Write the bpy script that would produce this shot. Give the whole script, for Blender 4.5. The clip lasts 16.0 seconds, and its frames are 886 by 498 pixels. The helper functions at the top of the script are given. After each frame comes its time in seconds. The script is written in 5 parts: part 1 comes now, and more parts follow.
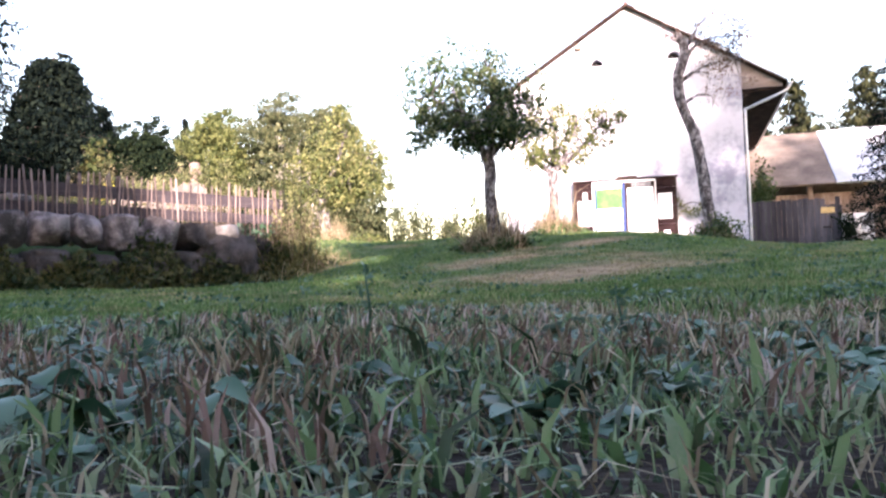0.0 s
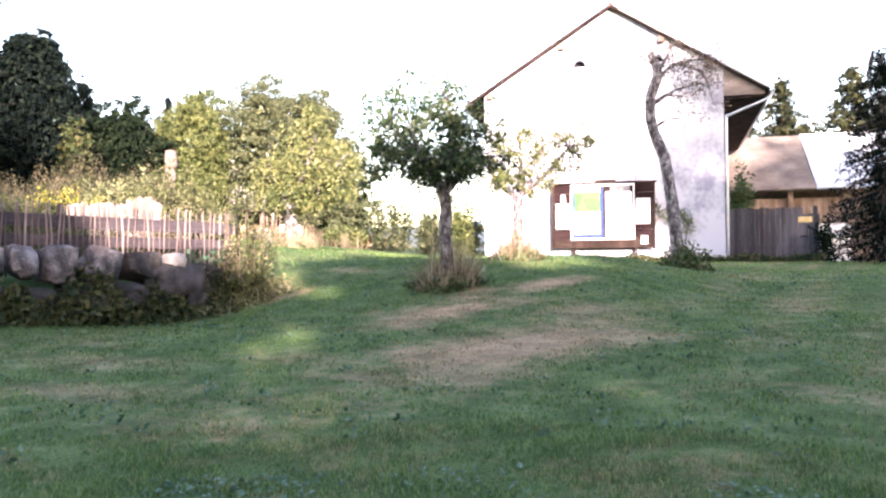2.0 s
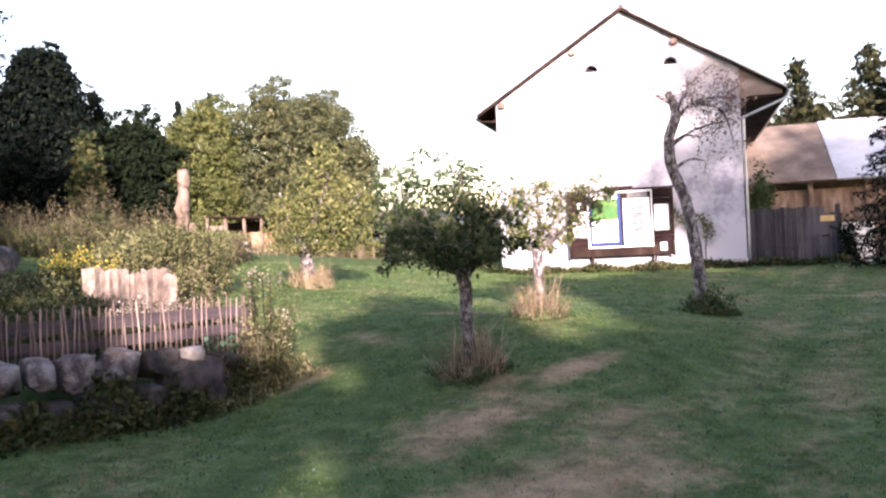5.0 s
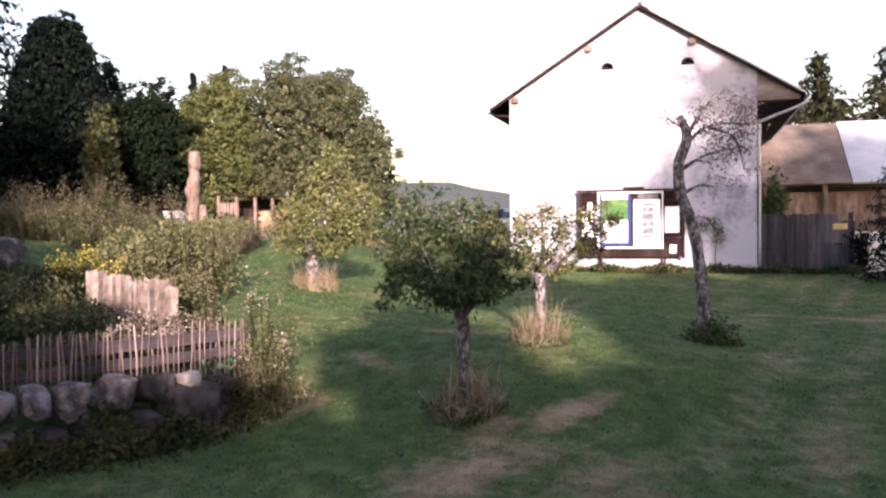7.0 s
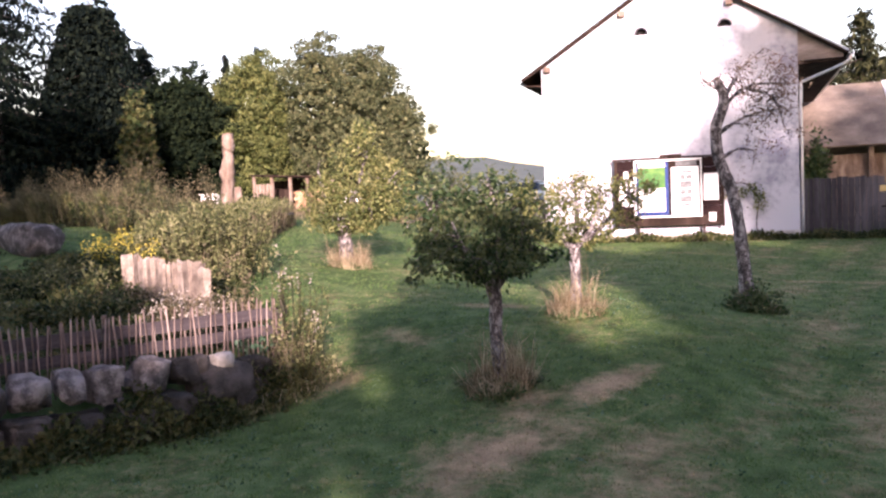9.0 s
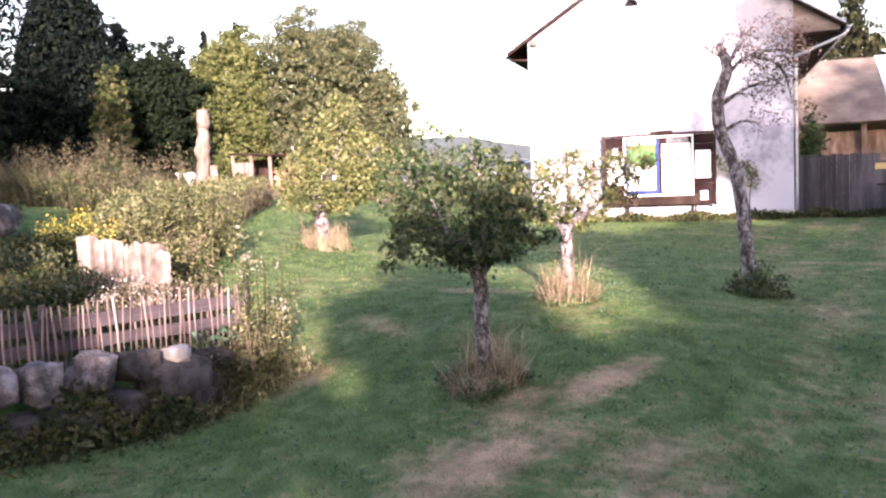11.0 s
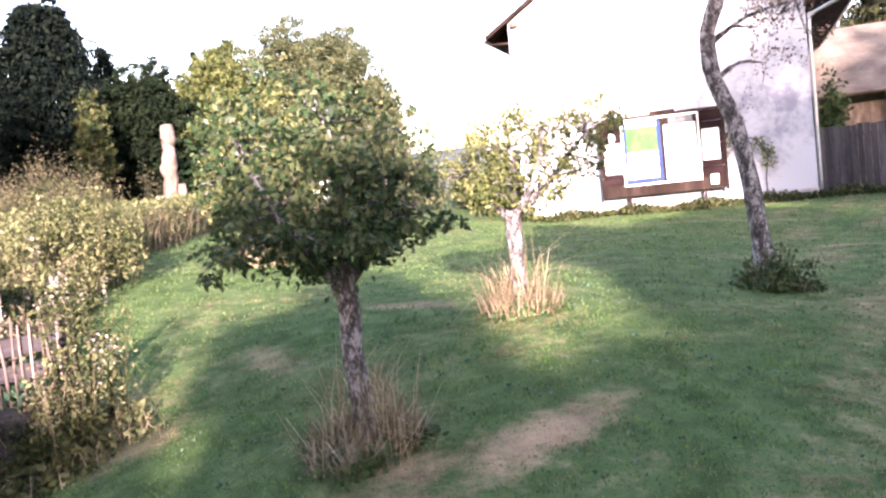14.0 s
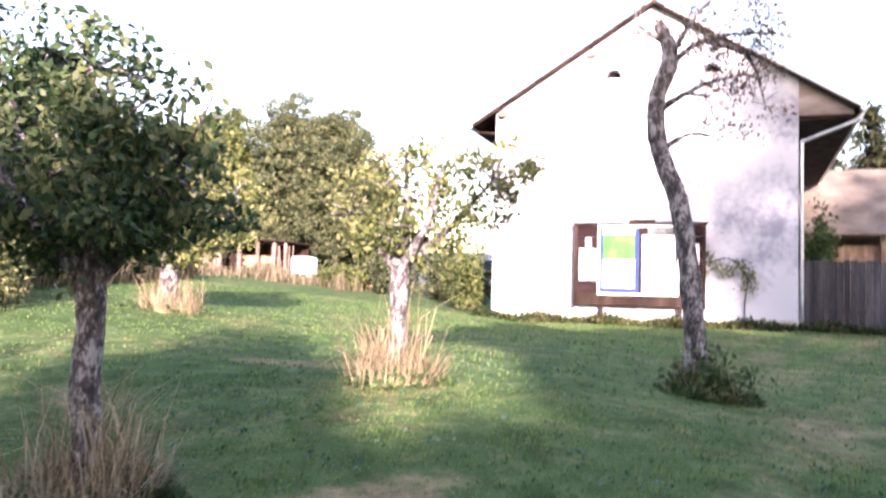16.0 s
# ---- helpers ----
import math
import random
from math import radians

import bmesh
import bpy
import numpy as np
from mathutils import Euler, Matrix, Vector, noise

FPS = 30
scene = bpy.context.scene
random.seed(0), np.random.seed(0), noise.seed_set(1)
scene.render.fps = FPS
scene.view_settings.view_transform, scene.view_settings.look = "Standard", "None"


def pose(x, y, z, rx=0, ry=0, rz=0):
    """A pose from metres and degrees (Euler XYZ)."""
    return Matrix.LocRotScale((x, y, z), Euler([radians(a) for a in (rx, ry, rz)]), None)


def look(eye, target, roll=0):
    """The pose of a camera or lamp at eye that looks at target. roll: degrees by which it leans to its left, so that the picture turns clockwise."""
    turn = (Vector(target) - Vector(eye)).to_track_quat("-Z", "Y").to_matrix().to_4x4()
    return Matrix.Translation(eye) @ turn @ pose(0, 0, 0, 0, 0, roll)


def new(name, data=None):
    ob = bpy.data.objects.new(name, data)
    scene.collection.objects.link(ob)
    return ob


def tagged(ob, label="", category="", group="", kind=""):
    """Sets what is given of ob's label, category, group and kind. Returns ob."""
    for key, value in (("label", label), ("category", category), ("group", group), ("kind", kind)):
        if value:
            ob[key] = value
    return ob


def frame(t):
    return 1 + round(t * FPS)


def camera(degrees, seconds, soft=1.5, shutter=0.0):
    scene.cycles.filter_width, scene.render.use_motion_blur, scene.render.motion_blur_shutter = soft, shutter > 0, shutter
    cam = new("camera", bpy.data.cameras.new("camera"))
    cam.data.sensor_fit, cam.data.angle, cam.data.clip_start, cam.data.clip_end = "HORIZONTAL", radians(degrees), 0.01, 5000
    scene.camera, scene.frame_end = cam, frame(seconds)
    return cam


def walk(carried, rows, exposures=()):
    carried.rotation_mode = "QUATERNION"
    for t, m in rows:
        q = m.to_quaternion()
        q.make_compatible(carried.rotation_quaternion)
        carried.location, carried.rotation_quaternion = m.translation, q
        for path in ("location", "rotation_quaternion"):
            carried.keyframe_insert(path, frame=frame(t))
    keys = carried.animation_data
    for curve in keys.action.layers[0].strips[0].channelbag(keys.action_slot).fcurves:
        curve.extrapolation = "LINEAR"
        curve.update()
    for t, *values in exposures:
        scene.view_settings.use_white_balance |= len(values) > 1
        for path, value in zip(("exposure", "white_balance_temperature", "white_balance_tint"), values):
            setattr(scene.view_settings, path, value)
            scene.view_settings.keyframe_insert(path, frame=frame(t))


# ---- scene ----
cam = camera(57.0, 16.0, soft=2.4, shutter=0.15)
PATH = [
    (0, (1.172, 0.621, -0.006), (0.617, 2.539, 0.112), -1.7),
    (0.5, (1.172, 0.621, -0.006), (0.575, 2.528, -0.081), -2.44),
    (1, (1.222, 0.668, 0.204), (0.658, 2.586, 0.122), -3.0),
    (1.5, (1.435, 0.742, 0.279), (0.916, 2.673, 0.28), 0.6),
    (2, (1.511, 0.954, 0.678), (0.985, 2.883, 0.747), -0.2),
    (2.5, (1.508, 1.027, 0.685), (0.979, 2.953, 0.781), -0.3),
    (3, (1.445, 1.101, 0.645), (0.916, 3.029, 0.702), -1.0),
    (3.5, (1.393, 1.14, 0.763), (0.862, 3.067, 0.818), -2.1),
    (6, (1.511, 1.147, 2.637), (0.921, 3.057, 2.634), -1.9),
    (6.5, (1.553, 1.183, 2.757), (0.963, 3.094, 2.764), -0.9),
    (7, (1.566, 1.26, 2.652), (0.973, 3.17, 2.606), -0.5),
    (7.5, (1.61, 1.316, 2.585), (0.963, 3.208, 2.609), 0.0),
    (8, (1.635, 1.325, 2.572), (0.956, 3.206, 2.597), -0.4),
    (8.5, (1.627, 1.369, 2.624), (0.934, 3.244, 2.559), -1.8),
    (11, (1.314, 2.396, 2.581), (0.668, 4.282, 2.427), -2.3),
    (11.5, (1.291, 2.731, 2.598), (0.616, 4.606, 2.422), -2.4),
    (12, (1.32, 3.062, 2.621), (0.63, 4.931, 2.437), -3.2),
    (12.5, (1.295, 3.579, 2.558), (0.591, 5.434, 2.306), -3.1),
    (13, (1.297, 4.126, 2.507), (0.59, 5.986, 2.306), -5.8),
    (13.5, (1.396, 4.77, 2.394), (0.686, 6.632, 2.223), -5.0),
    (14, (1.537, 5.39, 2.178), (0.839, 7.26, 2.057), -6.0),
    (14.5, (1.685, 5.858, 2.023), (0.999, 7.733, 1.918), -4.9),
    (15, (1.775, 6.234, 1.887), (1.071, 8.098, 1.712), -7.0),
    (15.5, (1.976, 6.565, 1.813), (1.271, 8.425, 1.603), -7.1),
    (16, (2.103, 6.966, 1.629), (1.415, 8.839, 1.759), 1.7),
]
walk(cam, [(t, look(eye, target, roll)) for t, eye, target, roll in PATH], exposures=[(0.0, 2.5, 6150, 35), (0.5, 2.72, 6150, 36), (1.0, 3.15, 6200, 35), (1.5, 3.2, 6200, 33), (2.0, 2.75, 6150, 34), (3.0, 2.25, 6150, 35), (3.7, 2.25, 6150, 35), (6.0, 1.75, 6250, 40), (6.5, 1.75, 6250, 40), (7.0, 1.5, 6300, 41), (8.5, 1.62, 6350, 42), (11.0, 2.4, 6250, 42), (12.5, 2.65, 6250, 40), (14.0, 2.65, 6150, 39), (15.0, 2.62, 6120, 38), (15.5, 2.75, 6100, 38), (16.0, 2.5, 6100, 37)])

# ---- world, sun, exposure ----
SUN_AZ, SUN_EL = -24.0, 14.0          # heading of the light over the ground, height of the sun
heading = Vector((math.sin(radians(SUN_AZ)), math.cos(radians(SUN_AZ)), 0))
to_sun = (-heading * math.cos(radians(SUN_EL)) + Vector((0, 0, math.sin(radians(SUN_EL))))).normalized()
world = bpy.data.worlds.new("world")
scene.world = world
world.use_nodes = True
wn = world.node_tree
sky = wn.nodes.new("ShaderNodeTexSky")
sky.sky_type, sky.sun_disc = "NISHITA", False
sky.sun_elevation = radians(SUN_EL)
sky.sun_rotation = math.atan2(to_sun.x, to_sun.y)
sky.air_density, sky.dust_density, sky.ozone_density = 1.4, 1.3, 1.0
wn.links.new(sky.outputs[0], wn.nodes["Background"].inputs[0])
wn.nodes["Background"].inputs[1].default_value = 0.135
sun = new("sun", bpy.data.lights.new("sun", "SUN"))
sun.data.energy, sun.data.angle, sun.data.color = 5.0, radians(0.8), (1.0, 0.85, 0.66)
sun.matrix_world = look(to_sun * 60, (0, 0, 0))


# ---- materials ----
def material(name, colours, scale=4.0, rough=0.85, fine=40.0, bump=0.3, dist=0.01, metal=0.0, island=0.0, stretch=(1, 1, 1), spread=(0.3, 0.7), translucent=0.0, per_object=0.0, shine=0.3):
    """A surface of two or three colours, mixed by coarse and fine grain, with relief."""
    m = bpy.data.materials.new(name)
    m.use_nodes = True
    nt = m.node_tree
    bsdf = nt.nodes["Principled BSDF"]
    co = nt.nodes.new("ShaderNodeTexCoord")
    mp = nt.nodes.new("ShaderNodeMapping")
    mp.inputs["Scale"].default_value = stretch
    nt.links.new(co.outputs["Object"], mp.inputs[0])
    n1 = nt.nodes.new("ShaderNodeTexNoise")
    n1.inputs["Scale"].default_value, n1.inputs["Detail"].default_value, n1.inputs["Roughness"].default_value = scale, 6, 0.6
    n2 = nt.nodes.new("ShaderNodeTexNoise")
    n2.inputs["Scale"].default_value, n2.inputs["Detail"].default_value = fine, 4
    for n in (n1, n2):
        nt.links.new(mp.outputs[0], n.inputs["Vector"])
    add = nt.nodes.new("ShaderNodeMath")
    add.operation = "MULTIPLY_ADD"
    add.inputs[1].default_value = 0.35
    nt.links.new(n2.outputs["Fac"], add.inputs[0])
    nt.links.new(n1.outputs["Fac"], add.inputs[2])
    last = add.outputs[0]
    lo, hi = spread[0] + 0.17, spread[1] + 0.17
    if island or per_object:
        geo = nt.nodes.new("ShaderNodeNewGeometry") if island else nt.nodes.new("ShaderNodeObjectInfo")
        mix = nt.nodes.new("ShaderNodeMath")
        mix.operation = "MULTIPLY_ADD"
        mix.inputs[1].default_value = island or per_object
        nt.links.new(geo.outputs["Random Per Island" if island else "Random"], mix.inputs[0])
        sub = nt.nodes.new("ShaderNodeMath")
        sub.operation = "SUBTRACT"
        sub.inputs[1].default_value = (island or per_object) / 2
        nt.links.new(last, sub.inputs[0])
        nt.links.new(sub.outputs[0], mix.inputs[2])
        last = mix.outputs[0]
    ramp = nt.nodes.new("ShaderNodeValToRGB")
    els = ramp.color_ramp.elements
    for i, c in enumerate(colours):
        e = els[i] if i < 2 else els.new(1.0)
        e.color = (*c, 1)
    for i in range(len(colours)):
        els[i].position = lo + (hi - lo) * i / (len(colours) - 1)
    # the ramp sorts by place, so set the colours again in order
    for i, c in enumerate(colours):
        els[i].color = (*c, 1)
    nt.links.new(last, ramp.inputs[0])
    nt.links.new(ramp.outputs[0], bsdf.inputs["Base Color"])
    bsdf.inputs["Roughness"].default_value = rough
    bsdf.inputs["Metallic"].default_value = metal
    bsdf.inputs["Specular IOR Level"].default_value = shine
    if bump:
        b = nt.nodes.new("ShaderNodeBump")
        b.inputs["Strength"].default_value, b.inputs["Distance"].default_value = bump, dist
        nt.links.new(add.outputs[0], b.inputs["Height"])
        nt.links.new(b.outputs[0], bsdf.inputs["Normal"])
    if translucent:
        tr = nt.nodes.new("ShaderNodeBsdfTranslucent")
        nt.links.new(ramp.outputs[0], tr.inputs[0])
        ms = nt.nodes.new("ShaderNodeMixShader")
        ms.inputs[0].default_value = translucent
        nt.links.new(bsdf.outputs[0], ms.inputs[1])
        nt.links.new(tr.outputs[0], ms.inputs[2])
        nt.links.new(ms.outputs[0], nt.nodes["Material Output"].inputs["Surface"])
    return m


def leafy(name, colours, translucent=0.25, rough=0.5, shine=0.12):
    return material(name, colours, scale=1.2, fine=30, rough=rough, bump=0, island=0.5, translucent=translucent, shine=shine)


def dry_mix(m, wet, dry):
    """Lets the 'dry' attribute turn a ground or grass material from green to straw."""
    nt = m.node_tree
    ramp = [n for n in nt.nodes if n.type == "VALTORGB"][0]
    users = [l.to_socket for l in ramp.outputs[0].links]
    at = nt.nodes.new("ShaderNodeAttribute")
    at.attribute_name = "dry"
    r2 = nt.nodes.new("ShaderNodeValToRGB")
    r2.color_ramp.elements[0].color, r2.color_ramp.elements[1].color = (*wet, 1), (*dry, 1)
    r2.color_ramp.elements[0].position, r2.color_ramp.elements[1].position = 0.45, 0.85
    src = ramp.inputs[0].links[0].from_socket
    nt.links.new(src, r2.inputs[0])
    mix = nt.nodes.new("ShaderNodeMix")
    mix.data_type = "RGBA"
    brk = nt.nodes.new("ShaderNodeTexNoise")
    brk.inputs["Scale"].default_value, brk.inputs["Detail"].default_value, brk.inputs["Roughness"].default_value = 7.0, 9, 0.8
    nt.links.new([n for n in nt.nodes if n.type == "TEX_COORD"][0].outputs["Object"], brk.inputs["Vector"])
    ma = nt.nodes.new("ShaderNodeMath")
    ma.operation = "MULTIPLY_ADD"
    ma.inputs[1].default_value = 1.9
    nt.links.new(brk.outputs["Fac"], ma.inputs[0])
    nt.links.new(at.outputs["Fac"], ma.inputs[2])
    mr = nt.nodes.new("ShaderNodeMapRange")
    mr.inputs["From Min"].default_value, mr.inputs["From Max"].default_value = 1.22, 1.9
    nt.links.new(ma.outputs[0], mr.inputs["Value"])
    nt.links.new(mr.outputs[0], mix.inputs[0])
    nt.links.new(ramp.outputs[0], mix.inputs[6])
    nt.links.new(r2.outputs[0], mix.inputs[7])
    for u in users:
        nt.links.new(mix.outputs[2], u)
    return m


M_LAWN = dry_mix(material("lawn_soil_and_turf", [(0.036, 0.065, 0.019), (0.066, 0.112, 0.037), (0.125, 0.17, 0.07)], scale=3.0, fine=60, rough=0.95, bump=1.0, dist=0.04, spread=(0.3, 0.74), shine=0.1), (0.17, 0.12, 0.07), (0.42, 0.3, 0.18))
M_BLADE = dry_mix(material("grass_blades", [(0.014, 0.036, 0.012), (0.07, 0.15, 0.048), (0.21, 0.32, 0.14)], scale=1.5, fine=20, rough=0.45, bump=0, island=0.8, translucent=0.3), (0.17, 0.125, 0.09), (0.5, 0.4, 0.31))
M_BLADE_FAR = dry_mix(material("mown_turf_blades", [(0.062, 0.125, 0.035), (0.11, 0.2, 0.06), (0.2, 0.27, 0.1)], scale=1.5, fine=20, rough=0.6, bump=0, island=0.6, translucent=0.55, shine=0.1), (0.23, 0.165, 0.09), (0.48, 0.355, 0.215))
M_STRAW = leafy("dry_straw", [(0.14, 0.105, 0.062), (0.3, 0.237, 0.145), (0.52, 0.44, 0.3)], 0.25, 0.7)
M_EAVE = material("light_brown_eave_board", [(0.12, 0.095, 0.085), (0.22, 0.185, 0.17), (0.34, 0.3, 0.29)], scale=3, fine=30, rough=0.85, bump=0.3, stretch=(0.2, 1, 1))
M_STUBBLE = leafy("brown_stubble", [(0.13, 0.08, 0.06), (0.3, 0.2, 0.155), (0.56, 0.46, 0.39)], 0.15, 0.7)
M_CLOVER = leafy("broad_weed_leaf", [(0.028, 0.07, 0.035), (0.065, 0.135, 0.08), (0.14, 0.22, 0.15)], 0.2, 0.4)
# soil colour, darkened further for the shade between the tufts
M_SOIL = material("shade_darkened_soil", [(0.012, 0.009, 0.007), (0.028, 0.021, 0.016), (0.06, 0.047, 0.036)], scale=30, fine=160, rough=0.95, bump=1.0, dist=0.01, shine=0.1)
M_APPLE = leafy("fruit_leaf", [(0.02, 0.044, 0.018), (0.05, 0.088, 0.036), (0.14, 0.165, 0.075)], 0.3, 0.4)
M_APPLE_Y = leafy("yellowing_leaf", [(0.05, 0.07, 0.024), (0.12, 0.14, 0.048), (0.24, 0.24, 0.1)])
M_DRYLEAF = leafy("withered_leaf", [(0.075, 0.045, 0.036), (0.135, 0.095, 0.078), (0.2, 0.16, 0.115)])
M_ACACIA = leafy("light_green_leaf", [(0.035, 0.05, 0.016), (0.085, 0.108, 0.036), (0.16, 0.175, 0.065)])
# the shade on the wood is put into these near-black leaf and needle colours
M_SHADELEAF = leafy("shaded_green_leaf", [(0.004, 0.008, 0.005), (0.008, 0.014, 0.008), (0.016, 0.025, 0.012)], 0.06, 0.9, 0.02)
M_SHADE_NEEDLE = leafy("shaded_spruce_needles", [(0.0025, 0.005, 0.005), (0.005, 0.009, 0.008), (0.011, 0.017, 0.012)], 0.04, 0.9, 0.02)
# sunlit copy of the spruce needles, with the sunlight in its paler colour
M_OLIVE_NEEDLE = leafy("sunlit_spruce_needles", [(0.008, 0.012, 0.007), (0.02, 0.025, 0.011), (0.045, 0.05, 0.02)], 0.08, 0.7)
M_ASH = leafy("grey_green_leaf", [(0.03, 0.042, 0.02), (0.068, 0.084, 0.04), (0.14, 0.15, 0.078)])
M_WEED = leafy("weed_leaf", [(0.018, 0.034, 0.013), (0.045, 0.062, 0.022), (0.11, 0.11, 0.045)])
M_REED = leafy("tall_meadow_stalk", [(0.02, 0.025, 0.013), (0.044, 0.046, 0.025), (0.1, 0.088, 0.052)], 0.2, 0.7)
M_PLUME = leafy("rusty_seed_plume", [(0.066, 0.056, 0.035), (0.125, 0.105, 0.064), (0.24, 0.2, 0.135)], 0.25, 0.7)
M_PALELEAF = leafy("pale_feathery_leaf", [(0.048, 0.062, 0.023), (0.108, 0.122, 0.048), (0.23, 0.225, 0.115)])
M_MEADOW = leafy("olive_meadow_plume", [(0.045, 0.044, 0.024), (0.088, 0.08, 0.044), (0.18, 0.155, 0.095)], 0.2, 0.7)
M_TUFTWEED = leafy("tuft_weed_leaf", [(0.025, 0.055, 0.02), (0.055, 0.095, 0.035), (0.11, 0.14, 0.06)])
M_YELLOW = leafy("yellow_flower", [(0.2, 0.19, 0.03), (0.34, 0.3, 0.045), (0.5, 0.42, 0.09)], 0.2)
M_WHITEFL = leafy("white_flower", [(0.22, 0.2, 0.17), (0.34, 0.31, 0.27), (0.46, 0.43, 0.39)], 0.2)
M_BARK = material("lichened_bark", [(0.035, 0.03, 0.03), (0.1, 0.088, 0.088), (0.34, 0.325, 0.33)], scale=15, fine=60, bump=1.0, dist=0.025, stretch=(1, 1, 0.5), spread=(0.38, 0.62))
M_BARK_D = material("dark_bark", [(0.03, 0.022, 0.018), (0.075, 0.055, 0.045), (0.14, 0.11, 0.09)], scale=7, fine=50, bump=0.9, dist=0.02, stretch=(1, 1, 0.4))
M_PLASTER = material("weathered_white_plaster", [(0.26, 0.265, 0.33), (0.4, 0.41, 0.47), (0.5, 0.51, 0.57)], scale=0.55, fine=6, rough=0.92, bump=0.25, dist=0.01, spread=(0.36, 0.56))
M_PLINTH = material("damp_grey_plinth", [(0.25, 0.23, 0.21), (0.42, 0.39, 0.36), (0.55, 0.52, 0.49)], scale=1.2, fine=14, rough=0.95)
M_TILE = material("old_roof_tile", [(0.05, 0.03, 0.025), (0.085, 0.052, 0.042), (0.13, 0.085, 0.07)], scale=2, fine=20, bump=0.5)
M_DARKWOOD = material("dark_stained_wood", [(0.012, 0.008, 0.007), (0.026, 0.017, 0.014), (0.05, 0.034, 0.028)], scale=3, fine=50, rough=0.9, bump=0.4, stretch=(1, 1, 0.15), shine=0.08)
M_BROWN = material("brown_painted_board", [(0.009, 0.005, 0.006), (0.018, 0.0105, 0.011), (0.034, 0.02, 0.02)], scale=2, fine=40, rough=0.9, bump=0.2, stretch=(0.2, 1, 1), shine=0.05)
M_GREYWOOD = material("silvered_grey_wood", [(0.024, 0.024, 0.03), (0.05, 0.049, 0.058), (0.092, 0.09, 0.102)], scale=3, fine=45, bump=0.5, stretch=(1, 1, 0.12), per_object=0.25)
M_RAIL = material("grey_fence_rail", [(0.022, 0.018, 0.02), (0.045, 0.038, 0.043), (0.085, 0.073, 0.08)], scale=3, fine=45, bump=0.5, stretch=(0.12, 1, 1))
M_PICKET = material("weathered_picket", [(0.085, 0.064, 0.058), (0.19, 0.145, 0.13), (0.34, 0.275, 0.25)], scale=4, fine=50, bump=0.5, stretch=(1, 1, 0.15), per_object=0.35)
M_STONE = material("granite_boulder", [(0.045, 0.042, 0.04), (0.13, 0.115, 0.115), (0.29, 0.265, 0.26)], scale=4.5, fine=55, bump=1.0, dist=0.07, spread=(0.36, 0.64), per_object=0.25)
M_LIGHTSTONE = material("light_field_stone", [(0.2, 0.18, 0.165), (0.34, 0.315, 0.29), (0.46, 0.43, 0.4)], scale=4.5, fine=55, bump=0.8, dist=0.03)
# same grain as the granite in darker tones, mostly for the lower boulders
M_STONE_D = material("dark_boulder_stone", [(0.022, 0.022, 0.02), (0.05, 0.046, 0.044), (0.1, 0.09, 0.088)], scale=4.5, fine=55, bump=1.0, dist=0.07, per_object=0.2)
M_PALE = material("pale_pink_stone", [(0.085, 0.066, 0.055), (0.19, 0.155, 0.13), (0.34, 0.29, 0.25)], scale=4, fine=45, bump=0.7, dist=0.02, per_object=0.2)
M_PALEWOOD = material("barkless_pale_wood", [(0.085, 0.058, 0.042), (0.18, 0.134, 0.108), (0.33, 0.27, 0.23)], scale=3, fine=35, bump=0.6, stretch=(1, 1, 0.3))
M_LOGEND = material("cut_firewood", [(0.16, 0.09, 0.05), (0.32, 0.2, 0.12), (0.5, 0.36, 0.24)], scale=6, fine=60, bump=0.5, per_object=0.4)
M_WHITE = material("white_paint", [(0.7, 0.7, 0.7), (0.78, 0.78, 0.78), (0.82, 0.82, 0.82)], scale=2, fine=30, rough=0.5, bump=0.05)
M_PAPER = material("white_paper", [(0.72, 0.72, 0.73), (0.78, 0.78, 0.79), (0.82, 0.82, 0.83)], scale=2, fine=60, rough=0.7, bump=0.05)
M_BLUE = material("blue_painted_metal", [(0.008, 0.022, 0.11), (0.014, 0.035, 0.15), (0.022, 0.05, 0.18)], scale=2, rough=0.4, bump=0.05)
M_GREENPRINT = material("green_printed_picture", [(0.02, 0.09, 0.02), (0.045, 0.15, 0.035), (0.12, 0.22, 0.05)], scale=2.5, fine=12, rough=0.5, bump=0)
M_GREYINK = material("grey_print", [(0.07, 0.075, 0.085), (0.12, 0.125, 0.135), (0.2, 0.205, 0.21)], scale=9, fine=40, rough=0.6, bump=0)
M_ZINC = material("galvanised_gutter", [(0.4, 0.42, 0.45), (0.55, 0.57, 0.6), (0.66, 0.68, 0.7)], scale=4, rough=0.4, metal=0.7, bump=0.05)
M_BARNROOF = material("brown_fibre_roof", [(0.1, 0.08, 0.066), (0.16, 0.13, 0.108), (0.235, 0.195, 0.163)], scale=1.1, fine=18, bump=0.4)
M_METALROOF = material("pale_sheet_roof", [(0.4, 0.43, 0.47), (0.5, 0.53, 0.57), (0.6, 0.63, 0.66)], scale=0.8, fine=10, rough=0.45, bump=0.1)
M_BLACK = material("dark_hollow", [(0.006, 0.006, 0.006), (0.012, 0.011, 0.011), (0.02, 0.018, 0.018)], scale=3, bump=0)
M_GLASS = material("dark_car_glass", [(0.012, 0.016, 0.02), (0.02, 0.025, 0.03), (0.03, 0.036, 0.042)], scale=1, rough=0.08, bump=0)
M_RUBBER = material("black_rubber", [(0.012, 0.012, 0.012), (0.02, 0.02, 0.02), (0.03, 0.03, 0.03)], scale=8, rough=0.8)
M_SIGN = material("faded_yellow_sign", [(0.4, 0.3, 0.12), (0.5, 0.38, 0.17), (0.58, 0.46, 0.24)], scale=5, bump=0.05)
